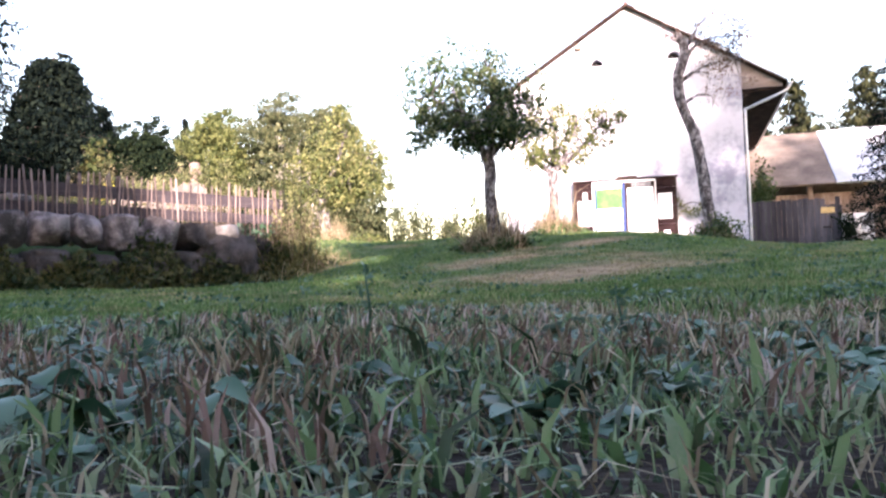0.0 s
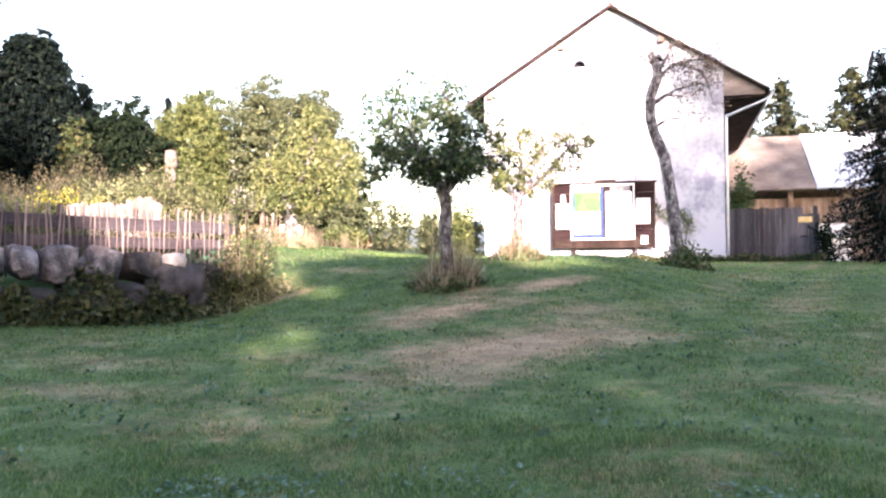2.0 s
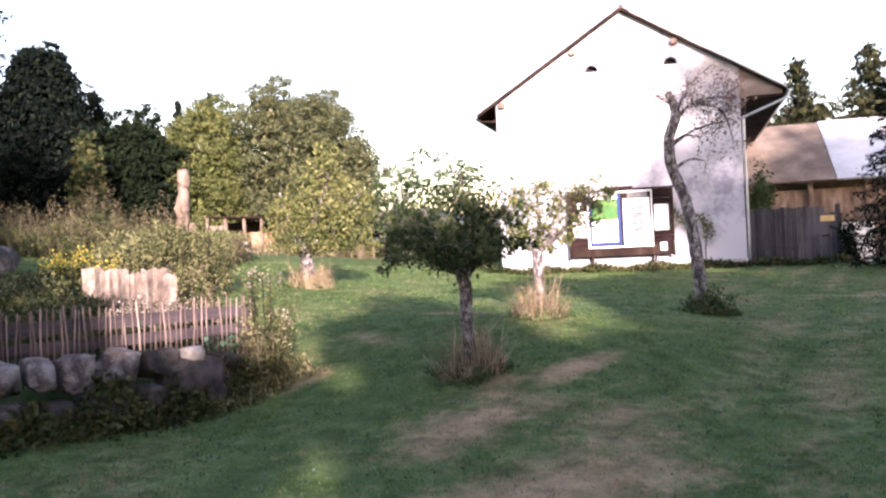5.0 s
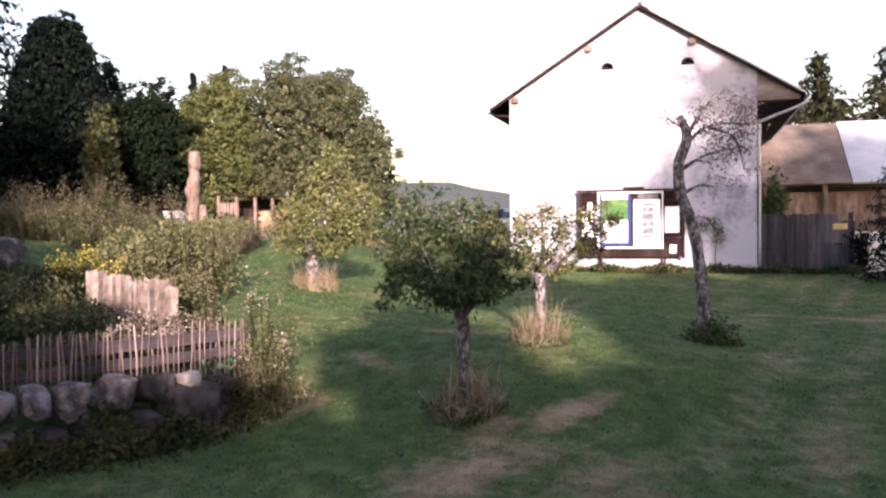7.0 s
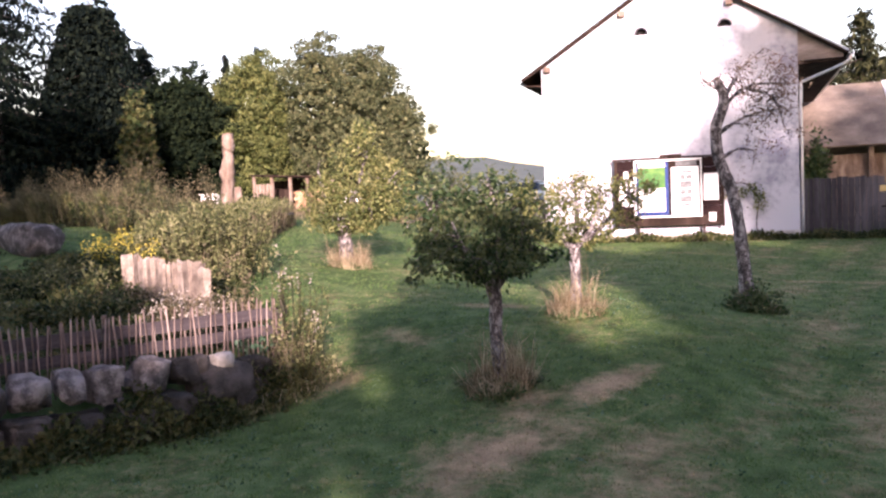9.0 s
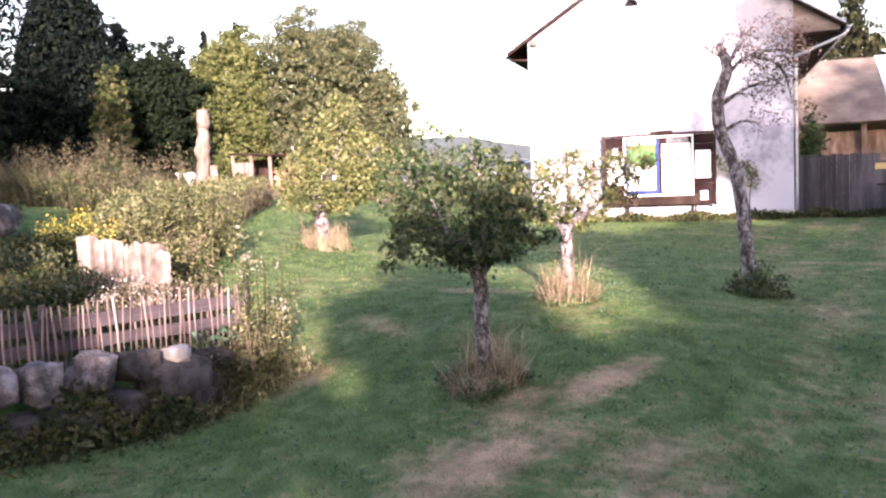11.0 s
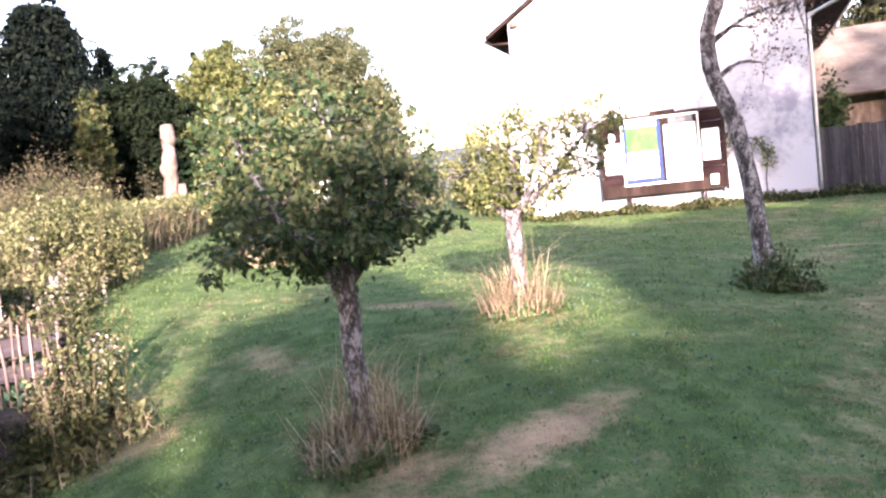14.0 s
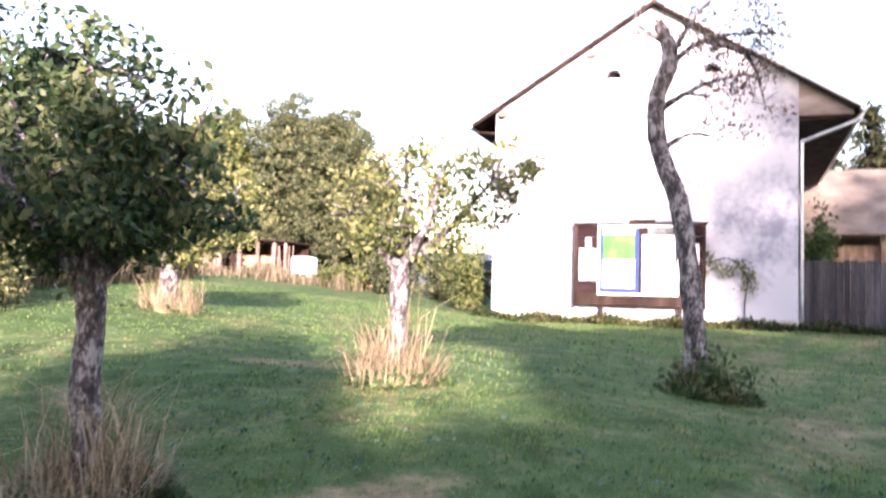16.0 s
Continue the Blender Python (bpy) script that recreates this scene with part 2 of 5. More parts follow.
# the haze over the hill is mixed into its greyed colour
M_HILL = material("hazed_wooded_hill", [(0.055, 0.072, 0.066), (0.08, 0.098, 0.088), (0.115, 0.13, 0.112)], scale=0.02, fine=0.3, bump=0)


# ---- builders ----
def part(name, data, mat, parent=None, label=""):
    """One mesh object, from a bmesh or a mesh, under a thing or a part."""
    me = data
    if isinstance(data, bmesh.types.BMesh):
        me = bpy.data.meshes.new(name)
        data.normal_update()
        data.to_mesh(me)
        data.free()
    if mat and not me.materials:
        me.materials.append(mat)
    ob = new(name, me)
    ob.parent = parent
    if label:
        ob["label"] = label
    if name in MASSES:
        ob["kind"] = "stuff"
    return ob


MASSES = ("crown", "inner_foliage", "twig_work", "bough_work", "stem_work", "foliage", "blossom", "dry_straw", "undergrowth")


def empty(name, at, label, category, group="", kind=""):
    ob = new(name)
    ob.empty_display_size = 0.2
    ob.matrix_world = at if isinstance(at, Matrix) else Matrix.Translation(at)
    return tagged(ob, label, category, group, kind)


def box(bm, lo, hi, bevel=0.0, m=None):
    c, s = [(a + b) / 2 for a, b in zip(lo, hi)], [b - a for a, b in zip(lo, hi)]
    mm = Matrix.Translation(c) @ Matrix.Diagonal((*s, 1))
    vs = bmesh.ops.create_cube(bm, size=1, matrix=(m @ mm) if m else mm)["verts"]
    if bevel:
        es = list({e for v in vs for e in v.link_edges})
        bmesh.ops.bevel(bm, geom=es, offset=bevel, segments=1, affect="EDGES", profile=0.5)
    return bm


def boxed(lo, hi, bevel=0.0, m=None):
    return box(bmesh.new(), lo, hi, bevel, m)


def grid_mesh(name, co, faces, smooth=True):
    me = bpy.data.meshes.new(name)
    me.from_pydata(co, [], faces)
    if smooth:
        me.polygons.foreach_set("use_smooth", [True] * len(me.polygons))
    return me


def tube(bm, pts, radii, sides=8, rough=0.0, rng=None):
    """A tapered limb along pts."""
    pts = [Vector(p) for p in pts]
    rings = []
    for i, p in enumerate(pts):
        d = (pts[min(i + 1, len(pts) - 1)] - pts[max(i - 1, 0)]).normalized()
        a = d.orthogonal().normalized() if abs(d.z) < 0.9 else Vector((1, 0, 0)).cross(d).normalized()
        b = d.cross(a)
        ring = []
        for k in range(sides):
            w = 2 * math.pi * k / sides
            r = radii[i] * (1 + (rng.uniform(-rough, rough) if rng else 0))
            ring.append(bm.verts.new(p + (a * math.cos(w) + b * math.sin(w)) * r))
        rings.append(ring)
    for r0, r1 in zip(rings, rings[1:]):
        # align the seam of the next ring
        off = min(range(sides), key=lambda o: (r0[0].co - r1[o].co).length)
        same = (r0[1].co - r1[(off + 1) % sides].co).length <= (r0[1].co - r1[(off - 1) % sides].co).length
        for k in range(sides):
            q0, q1 = r1[(off + (k if same else -k)) % sides], r1[(off + (k + 1 if same else -k - 1)) % sides]
            f = bm.faces.new((r0[k], r0[(k + 1) % sides], q1, q0))
            f.smooth = True
    bm.faces.new(rings[-1])
    bm.faces.new(list(reversed(rings[0])))
    return bm


def smooth_path(pts, n=4):
    """Points eased between the given ones."""
    pts = [Vector(p) for p in pts]
    out = []
    for i in range(len(pts) - 1):
        p0, p1, p2, p3 = pts[max(i - 1, 0)], pts[i], pts[i + 1], pts[min(i + 2, len(pts) - 1)]
        for k in range(n):
            t = k / n
            out.append(0.5 * (2 * p1 + (p2 - p0) * t + (2 * p0 - 5 * p1 + 4 * p2 - p3) * t * t + (3 * p1 - p0 - 3 * p2 + p3) * t ** 3))
    return out + [pts[-1]]


def quads_mesh(name, co, n, dry=None):
    """A mesh of n separate leaves of four corners each."""
    me = bpy.data.meshes.new(name)
    me.vertices.add(len(co))
    me.vertices.foreach_set("co", co.astype(np.float32).ravel())
    me.loops.add(4 * n)
    me.loops.foreach_set("vertex_index", np.arange(4 * n, dtype=np.int32))
    me.polygons.add(n)
    me.polygons.foreach_set("loop_start", np.arange(0, 4 * n, 4, dtype=np.int32))
    me.update(calc_edges=True)
    me.validate()
    return me


def leaf_mesh(name, centres, rng, size, droop=0.25, aspect=0.5, vary=0.35):
    """Pointed leaves at the centres, each folded along its rib, turned at random."""
    n = len(centres)
    d = rng.normal(size=(n, 3))
    d[:, 2] -= droop * 2
    d /= np.linalg.norm(d, axis=1)[:, None]
    s = np.cross(d, rng.normal(size=(n, 3)))
    s /= np.linalg.norm(s, axis=1)[:, None]
    nn = np.cross(d, s)
    L = (size * (1 + rng.uniform(-vary, vary, n)))[:, None]
    mid = centres + d * L * 0.45
    co = np.stack([centres, mid + s * L * aspect / 2 + nn * L * 0.08, centres + d * L, mid - s * L * aspect / 2 + nn * L * 0.08], 1)
    return quads_mesh(name, co.reshape(-1, 3), n)


def blade_mesh(name, base, rng, height, width, lean=0.5, dry=None):
    """Grass blades with a bent tip: two faces each."""
    n = len(base)
    a = rng.uniform(0, 2 * np.pi, n)
    b = rng.uniform(0, 2 * np.pi, n)
    side = np.stack([np.cos(a), np.sin(a), np.zeros(n)], 1)
    out = np.stack([np.cos(b), np.sin(b), np.zeros(n)], 1)
    h = (height * rng.uniform(0.55, 1.25, n))[:, None] if np.isscalar(height) else height[:, None]
    w = (width * rng.uniform(0.7, 1.3, n))[:, None]
    ln = (lean * rng.uniform(0.1, 1.0, n))[:, None]
    up = np.array([0, 0, 1.0])
    m = base + up * h * 0.6 + out * h * ln * 0.3
    tip = base + up * h * (1 - 0.35 * ln) + out * h * ln
    co = np.stack([base - side * w / 2, base + side * w / 2, m + side * w * 0.4, m - side * w * 0.4, tip], 1).reshape(-1, 3)
    me = bpy.data.meshes.new(name)
    me.vertices.add(5 * n)
    me.vertices.foreach_set("co", co.astype(np.float32).ravel())
    i = np.arange(n, dtype=np.int32)[:, None] * 5
    loops = np.concatenate([i, i + 1, i + 2, i + 3, i + 3, i + 2, i + 4], 1).ravel()
    me.loops.add(7 * n)
    me.loops.foreach_set("vertex_index", loops)
    me.polygons.add(2 * n)
    st = np.stack([np.arange(n) * 7, np.arange(n) * 7 + 4], 1).ravel().astype(np.int32)
    me.polygons.foreach_set("loop_start", st)
    me.update(calc_edges=True)
    if dry is not None:
        at = me.attributes.new("dry", "FLOAT", "POINT")
        at.data.foreach_set("value", np.repeat(dry, 5).astype(np.float32))
    return me


def ball(rng, n, centre, radii, shell=0.5):
    """Random places in an ellipsoid, more of them near its skin."""
    d = rng.normal(size=(n, 3))
    d /= np.linalg.norm(d, axis=1)[:, None]
    r = rng.uniform(0, 1, n) ** (1 / (3 + 4 * shell))
    return np.asarray(centre) + d * r[:, None] * np.asarray(radii)


def step(a, b, v):
    u = np.clip((v - a) / (b - a), 0, 1)
    return u * u * (3 - 2 * u)


# ---- ground ----
WALL_P, WALL_U, WALL_N = np.array((-5.0, 8.53)), np.array((0.479, 0.878)), np.array((-0.878, 0.479))


def along(x, y):
    return (x - WALL_P[0]) * WALL_U[0] + (y - WALL_P[1]) * WALL_U[1], (x - WALL_P[0]) * WALL_N[0] + (y - WALL_P[1]) * WALL_N[1]


def height(x, y):
    """The lie of the land."""
    x, y = np.asarray(x, float), np.asarray(y, float)
    prof = 0
    for o in (-0.8, 0, 0.8):
        prof = prof + np.interp(y + o, [-40, -5, 0.6, 4, 6.5, 9, 10.2, 11.5, 13.6, 17.4, 30, 48, 100, 3000], [-0.6, -0.2, -0.1, -0.02, 0.1, 0.39, 0.57, 0.78, 0.97, 1.1, 1.12, 1.3, 2.0, 3.0]) / 3
    h = prof - 0.28 * np.exp(-((x + 3.9) / 1.6) ** 2) * np.exp(-((y - 9.6) / 2.3) ** 2)
    h = h + 0.08 * np.exp(-((x + 5.8) / 2.2) ** 2 - ((y - 7.0) / 1.8) ** 2)
    h = h - 0.34 * step(-0.2, 3.2, x) * step(7, 12, y) * step(29, 20, y)
    h = h + 0.1 * np.clip(-4 - x, 0, 13) * step(11.5, 16, y)
    t, d = along(x, y)
    r = step(0.1, 0.4, d) * step(3.4, 2.3, t) * step(16.5, 13.5, y)
    garden = 0.68 + 0.13 * np.clip(d - 0.4, 0, 4)
    h = h * (1 - r) + np.maximum(garden, h) * r
    h = h + 0.5 * np.exp(-((x + 9.5) / 4) ** 2 - ((y - 47) / 5) ** 2)
    h = h + 0.018 * np.sin(x * 1.7 + 0.6 * y) * np.sin(y * 1.3 - 0.4 * x)
    return h


DRY = [(0.28, 10.5, 0.27, 1.0, 27, 1.0), (-0.5, 8.55, 0.5, 1.0, 34, 1.0), (0.75, 8.9, 0.4, 0.9, 40, 0.7), (-0.55, 9.9, 0.45, 0.3, -30, 0.85), (-0.45, 9.45, 0.55, 0.4, 10, 0.8), (0.45, 7.0, 1.7, 0.8, -60, 0.95), (-0.9, 6.2, 0.5, 1.0, -60, 0.5),
       (-2.9, 12.2, 0.35, 0.9, -60, 0.6), (-3.2, 10.6, 0.4, 0.6, 20, 0.7), (-2.2, 14.2, 0.3, 1.1, -75, 0.7), (1.5, 9.5, 0.35, 1.6, 30, 0.45), (2.9, 11.5, 0.4, 1.5, 35, 0.4), (-2.6, 6.0, 0.5, 1.6, -75, 0.5),
       (1.4, 12.8, 0.3, 1.2, 60, 0.35), (0.9, 2.0, 0.5, 0.35, 0, 0.4), (5.6, 19.6, 3.2, 0.4, 4, 0.95), (1.5, 24.5, 3.0, 0.3, 3, 0.6), (3.2, 8.2, 0.5, 1.2, 40, 0.4), (4.5, 16.0, 0.4, 2.2, 50, 0.35), (-0.5, 4.4, 0.9, 0.4, 15, 0.5), (1.6, 4.0, 0.5, 0.8, 50, 0.4), (-1.9, 5.0, 1.1, 0.35, 12, 0.6), (-0.2, 5.6, 0.9, 0.25, 5, 0.6), (2.4, 5.6, 0.7, 0.3, 20, 0.5), (-3.2, 6.9, 1.0, 0.3, 25, 0.5), (0.6, 3.2, 0.7, 0.25, -8, 0.5), (-1.2, 3.6, 0.7, 0.2, 15, 0.45)]


def dryness(x, y, jitter=0.0, rng=None):
    v = np.zeros_like(x)
    wob = 0.28 * np.sin(3.1 * x + 1.7 * y) + 0.25 * np.sin(5.3 * y - 2.3 * x) + 0.18 * np.sin(9.7 * x + 7.9 * y)
    for cx, cy, a, b, turn, k in DRY:
        w = radians(turn)
        u, q = (x - cx) * math.cos(w) - (y - cy) * math.sin(w), (x - cx) * math.sin(w) + (y - cy) * math.cos(w)
        v = np.maximum(v, k * np.exp(-((u / a) ** 2 + (q / b) ** 2) * (1 + wob)))
    lane = 0.5 + 0.5 * np.sin((x - 0.25 * y) * 2 * np.pi / 1.1)
    v = np.maximum(v, 0.22 * lane * step(1.0, 2.5, x) + 0.19 + 0.18 * (wob + 0.1) + 0.13 * np.sin(1.3 * x - 0.7 * y + 2.0) * np.sin(0.9 * y + 0.5 * x))
    if rng is not None:
        v = v + rng.uniform(-jitter, jitter, len(x))
    return np.clip(v, 0, 1)


def axis(lo, hi, fine, far):
    mid = list(np.arange(lo, hi + 1e-6, fine))
    out, s, v = [], fine, hi
    while v < far:
        s *= 1.35
        v += s
        out.append(v)
    neg, s, v = [], fine, lo
    while v > -far:
        s *= 1.35
        v -= s
        neg.append(v)
    return np.array(list(reversed(neg)) + mid + out)


xs, ys = axis(-14, 9, 0.17, 2800), axis(-1.5, 33, 0.17, 2800)
gx, gy = np.meshgrid(xs, ys)
gz = height(gx.ravel(), gy.ravel())
nx, ny = len(xs), len(ys)
ii = np.arange(nx * ny).reshape(ny, nx)
quad = np.stack([ii[:-1, :-1], ii[:-1, 1:], ii[1:, 1:], ii[1:, :-1]], -1).reshape(-1, 4)
me = grid_mesh("ground", np.stack([gx.ravel(), gy.ravel(), gz], 1).tolist(), quad.tolist())
me.attributes.new("dry", "FLOAT", "POINT").data.foreach_set("value", dryness(gx.ravel(), gy.ravel()).astype(np.float32))
tagged(part("ground", me, M_LAWN), "mown lawn with dry straw-coloured patches rising to the house", "lawn", kind="structure")


def stuff(name, me, mat, label, category):
    return tagged(part(name, me, mat), label, category, kind="stuff")


def on_ground(x, y, lift=0.0):
    return np.stack([x, y, height(x, y) + lift], 1)


# ---- house ----
HX0, HX1, HY0, HY1, PEAK_X, PEAK_Z, EAVE_Z = -4.88, 3.5, 30.3, 43.0, -0.27, 10.3, 7.0
TIP_L, TIP_R = -5.55, 4.95


def roof_z(x):
    return PEAK_Z - (PEAK_Z - EAVE_Z) * (abs(x - PEAK_X) / (PEAK_X - TIP_L if x < PEAK_X else TIP_R - PEAK_X))


house = empty("house", (0, HY0, 1.1), "white plastered farmhouse gable under a tiled saddle roof", "house")
HM = Matrix.Translation((0, -HY0, -1.1))


def profile_slab(outline, y0, y1):
    """A plate of that outline in x and z, from y0 to y1."""
    bm = bmesh.new()
    a = [bm.verts.new((x, y0, z)) for x, z in outline]
    b = [bm.verts.new((x, y1, z)) for x, z in outline]
    bm.faces.new(a)
    bm.faces.new(list(reversed(b)))
    for i in range(len(a)):
        j = (i + 1) % len(a)
        bm.faces.new((a[j], a[i], b[i], b[j]))
    bmesh.ops.recalc_face_normals(bm, faces=bm.faces)
    return bm


def moved(bm, m=HM):
    bmesh.ops.transform(bm, matrix=m, verts=bm.verts)
    return bm


RT = 0.08
# the gable, pieced round two half-round air holes
VENTS = [(-1.4, 8.2), (1.3, 8.2)]
def under(x):
    return roof_z(x) - RT


cuts = [HX0]
for vx, vz in VENTS:
    cuts += [vx - 0.24, vx + 0.24]
cuts = sorted(cuts + [PEAK_X, HX1])
bm = bmesh.new()


def wall_piece(outline):
    """Adds one upright piece of the gable, a full wall thick."""
    sl = profile_slab(outline, HY0, HY0 + 0.4)
    tmp = bpy.data.meshes.new("t")
    sl.to_mesh(tmp)
    sl.free()
    bm.from_mesh(tmp)
    bpy.data.meshes.remove(tmp)


for x0, x1 in zip(cuts, cuts[1:]):
    vent = [v for v in VENTS if abs((x0 + x1) / 2 - v[0]) < 0.1]
    if vent:
        wall_piece([(x0, 0.8), (x1, 0.8), (x1, 8.2), (x0, 8.2)])
        n = 6
        arc = [(vent[0][0] - 0.24 * math.cos(math.pi * k / n), 8.2 + 0.26 * math.sin(math.pi * k / n)) for k in range(n + 1)]
        wall_piece(arc + [(x1, under(x1)), (x0, under(x0))])
    else:
        wall_piece([(x0, 0.8), (x1, 0.8), (x1, under(x1)), (x0, under(x0))])
bmesh.ops.remove_doubles(bm, verts=bm.verts, dist=1e-4)
part("gable_wall", moved(bm), M_PLASTER, house)
for name, x0, x1 in (("side_wall", HX0, HX0 + 0.4), ("side_wall", HX1 - 0.4, HX1)):
    part(name, moved(boxed((x0, HY0 + 0.401, 0.8), (x1, HY1, roof_z(x1 if x0 > 0 else x0) - 0.2))), M_PLASTER, house)
part("back_wall", moved(profile_slab([(HX0 + 0.4, 0.8), (HX1 - 0.4, 0.8), (HX1 - 0.4, under(HX1)), (PEAK_X, under(PEAK_X) - 0.05), (HX0 + 0.4, under(HX0))], HY1 - 0.4, HY1)), M_PLASTER, house)
part("plinth", moved(boxed((HX0 - 0.03, HY0 - 0.05, 0.7), (HX1 + 0.03, HY0 - 0.003, 1.42), 0.02)), M_PLINTH, house, "damp-stained grey plinth")
# a black plate behind each opening stands in for the unlit inside
for vx, vz in VENTS:
    part("air_hole_back", moved(boxed((vx - 0.3, HY0 + 0.28, vz - 0.05), (vx + 0.3, HY0 + 0.3, vz + 0.32))), M_BLACK, house, "black plate for the dark inside of the half-round air hole")
VERGE = HY0 - 0.22
for side, tip in (("l", TIP_L), ("r", TIP_R)):
    o = [(PEAK_X, PEAK_Z), (tip, EAVE_Z), (tip, EAVE_Z - RT), (PEAK_X, PEAK_Z - RT)]
    roof = part("roof_slope", moved(profile_slab(o, VERGE, HY1 + 0.3)), M_DARKWOOD, house, "dark timber roof boarding")
    # rows of tiles stepping up the slope
    ln = math.hypot(tip - PEAK_X, PEAK_Z - EAVE_Z)
    rows = int(ln / 0.33)
    bm = bmesh.new()
    for k in range(rows + 1):
        f0, f1 = k / (rows + 1), (k + 1.12) / (rows + 1)
        x0, z0, x1, z1 = PEAK_X + (tip - PEAK_X) * f0, PEAK_Z - (PEAK_Z - EAVE_Z) * f0, PEAK_X + (tip - PEAK_X) * f1, PEAK_Z - (PEAK_Z - EAVE_Z) * f1
        sl = profile_slab([(x0, z0 + 0.008), (x1, z1 + 0.02), (x1, z1 + 0.038), (x0, z0 + 0.02)], VERGE - 0.04, HY1 + 0.3)
        tmp = bpy.data.meshes.new("t")
        sl.to_mesh(tmp)
        sl.free()
        bm.from_mesh(tmp)
        bpy.data.meshes.remove(tmp)
    part("roof_tiles", moved(bm), M_TILE, house, "rows of weathered brown roof tiles")
    o = [(PEAK_X, PEAK_Z - 0.02), (tip, EAVE_Z - 0.02), (tip, EAVE_Z - 0.09), (PEAK_X, PEAK_Z - 0.09)]
    part("verge_board", moved(profile_slab(o, VERGE - 0.035, VERGE - 0.005)), M_DARKWOOD, house)
    if tip > 0:
        q = 0.3
        o = [(PEAK_X + q, roof_z(PEAK_X + q) + 0.05), (tip, EAVE_Z + 0.05), (tip, EAVE_Z - 0.012), (PEAK_X + q, roof_z(PEAK_X + q) - 0.012)]
        part("verge_flashing", moved(profile_slab(o, VERGE - 0.06, VERGE - 0.042)), M_METALROOF, house, "bright zinc flashing along the verge")
    for fx in (0.33, 0.83):
        x = PEAK_X + (tip - PEAK_X) * fx
        if HX0 < x < HX1 + 0.4:
            part("purlin_end", moved(boxed((x - 0.1, VERGE + 0.02, roof_z(x) - 0.36), (x + 0.1, HY0 + 0.1, roof_z(x) - 0.17), 0.015)), M_PALEWOOD, house, "sawn pale purlin end")
    wall_x = HX0 if tip < 0 else HX1
    inner = roof_z(wall_x)
    part("soffit", moved(profile_slab([(wall_x, EAVE_Z - 0.2), (tip, EAVE_Z - 0.165), (tip, EAVE_Z - 0.2), (wall_x, EAVE_Z - 0.26)], HY0 + 0.05, HY1)), M_DARKWOOD, house)
    bm = bmesh.new()
    n = 8
    arc = [(tip + (0.02 if tip > 0 else -0.02) + (0.08 if tip > 0 else -0.08) * math.cos(math.pi * k / n) + (0.08 if tip > 0 else -0.08), EAVE_Z - 0.03 - 0.09 * math.sin(math.pi * k / n)) for k in range(n + 1)]
    for (ax, az), (bx, bz) in zip(arc, arc[1:]):
        bm.faces.new([bm.verts.new(p) for p in ((ax, VERGE, az), (bx, VERGE, bz), (bx, HY1, bz), (ax, HY1, az))])
    bmesh.ops.remove_doubles(bm, verts=bm.verts, dist=1e-4)
    bmesh.ops.solidify(bm, geom=bm.faces[:], thickness=0.008)
    part("gutter", moved(bm), M_ZINC, house, "galvanised half-round gutter")
    if tip > 0:
        bm = tube(bmesh.new(), smooth_path([(tip + 0.1, HY0 - 0.05, EAVE_Z - 0.1), (tip - 0.1, HY0 - 0.05, EAVE_Z - 0.35), (wall_x + 0.22, HY0 + 0.12, EAVE_Z - 0.78), (wall_x + 0.09, HY0 + 0.14, EAVE_Z - 1.0), (wall_x + 0.09, HY0 + 0.14, 4.0), (wall_x + 0.09, HY0 + 0.14, 1.1)], 3), [0.05] * 16, 10)
        part("eave_panel", moved(profile_slab([(wall_x + 0.003, roof_z(wall_x) - RT - 0.01), (tip - 0.12, EAVE_Z - 0.03), (tip - 0.12, EAVE_Z - 0.14), (wall_x + 0.003, EAVE_Z - 0.14)], HY0 + 0.003, HY0 + 0.045)), M_EAVE, house, "boarded light brown eave end")
        part("downpipe", moved(bm), M_ZINC, house, "galvanised downpipe")
part("ridge", moved(tube(bmesh.new(), [(PEAK_X, VERGE - 0.04, PEAK_Z + 0.02), (PEAK_X, HY1 + 0.3, PEAK_Z + 0.0)], [0.07, 0.07], 10)), M_TILE, house)

# ---- notice board before the gable ----
BX0, BX1, BZ0, BZ1, BY = -2.36, 1.17, 1.68, 3.93, 30.02
board = empty("notice_board", (-0.5, BY, 1.1), "brown wooden notice board with glazed case and white notices", "notice board")
BM_ = Matrix.Translation((0.5, -BY, -1.1))
K = (BX1 - BX0) / 550.0


def bpos(u, v):
    return BX0 + (u - 110) * K, BZ1 - (v - 97) * (BZ1 - BZ0) / 340.0


def panel(name, u0, v0, u1, v1, y0, y1, mat, label="", bevel=0.0, parent=board):
    (ax, az), (bx, bz) = bpos(u0, v0), bpos(u1, v1)
    return part(name, moved(boxed((ax, y0, bz), (bx, y1, az), bevel), BM_), mat, parent, label)


rows = 7
for k in range(rows):
    v0, v1 = 97 + 340 * k / rows, 97 + 340 * (k + 1) / rows - 1.5
    panel("plank", 112, v0, 658, v1, BY, BY + 0.03, M_BROWN)
for u0, u1 in ((106, 121), (648, 664)):
    panel("stile", u0, 97, u1, 445, BY - 0.03, BY - 0.003, M_DARKWOOD, bevel=0.006)
panel("bottom_rail", 121.5, 385, 647.5, 437, BY - 0.04, BY - 0.003, M_DARKWOOD, bevel=0.006)
panel("capping", 98, 86, 672, 96, BY - 0.1, BY + 0.06, M_DARKWOOD, bevel=0.006)
panel("capping_piece", 345, 74, 455, 85.5, BY - 0.08, BY + 0.05, M_DARKWOOD, bevel=0.006)
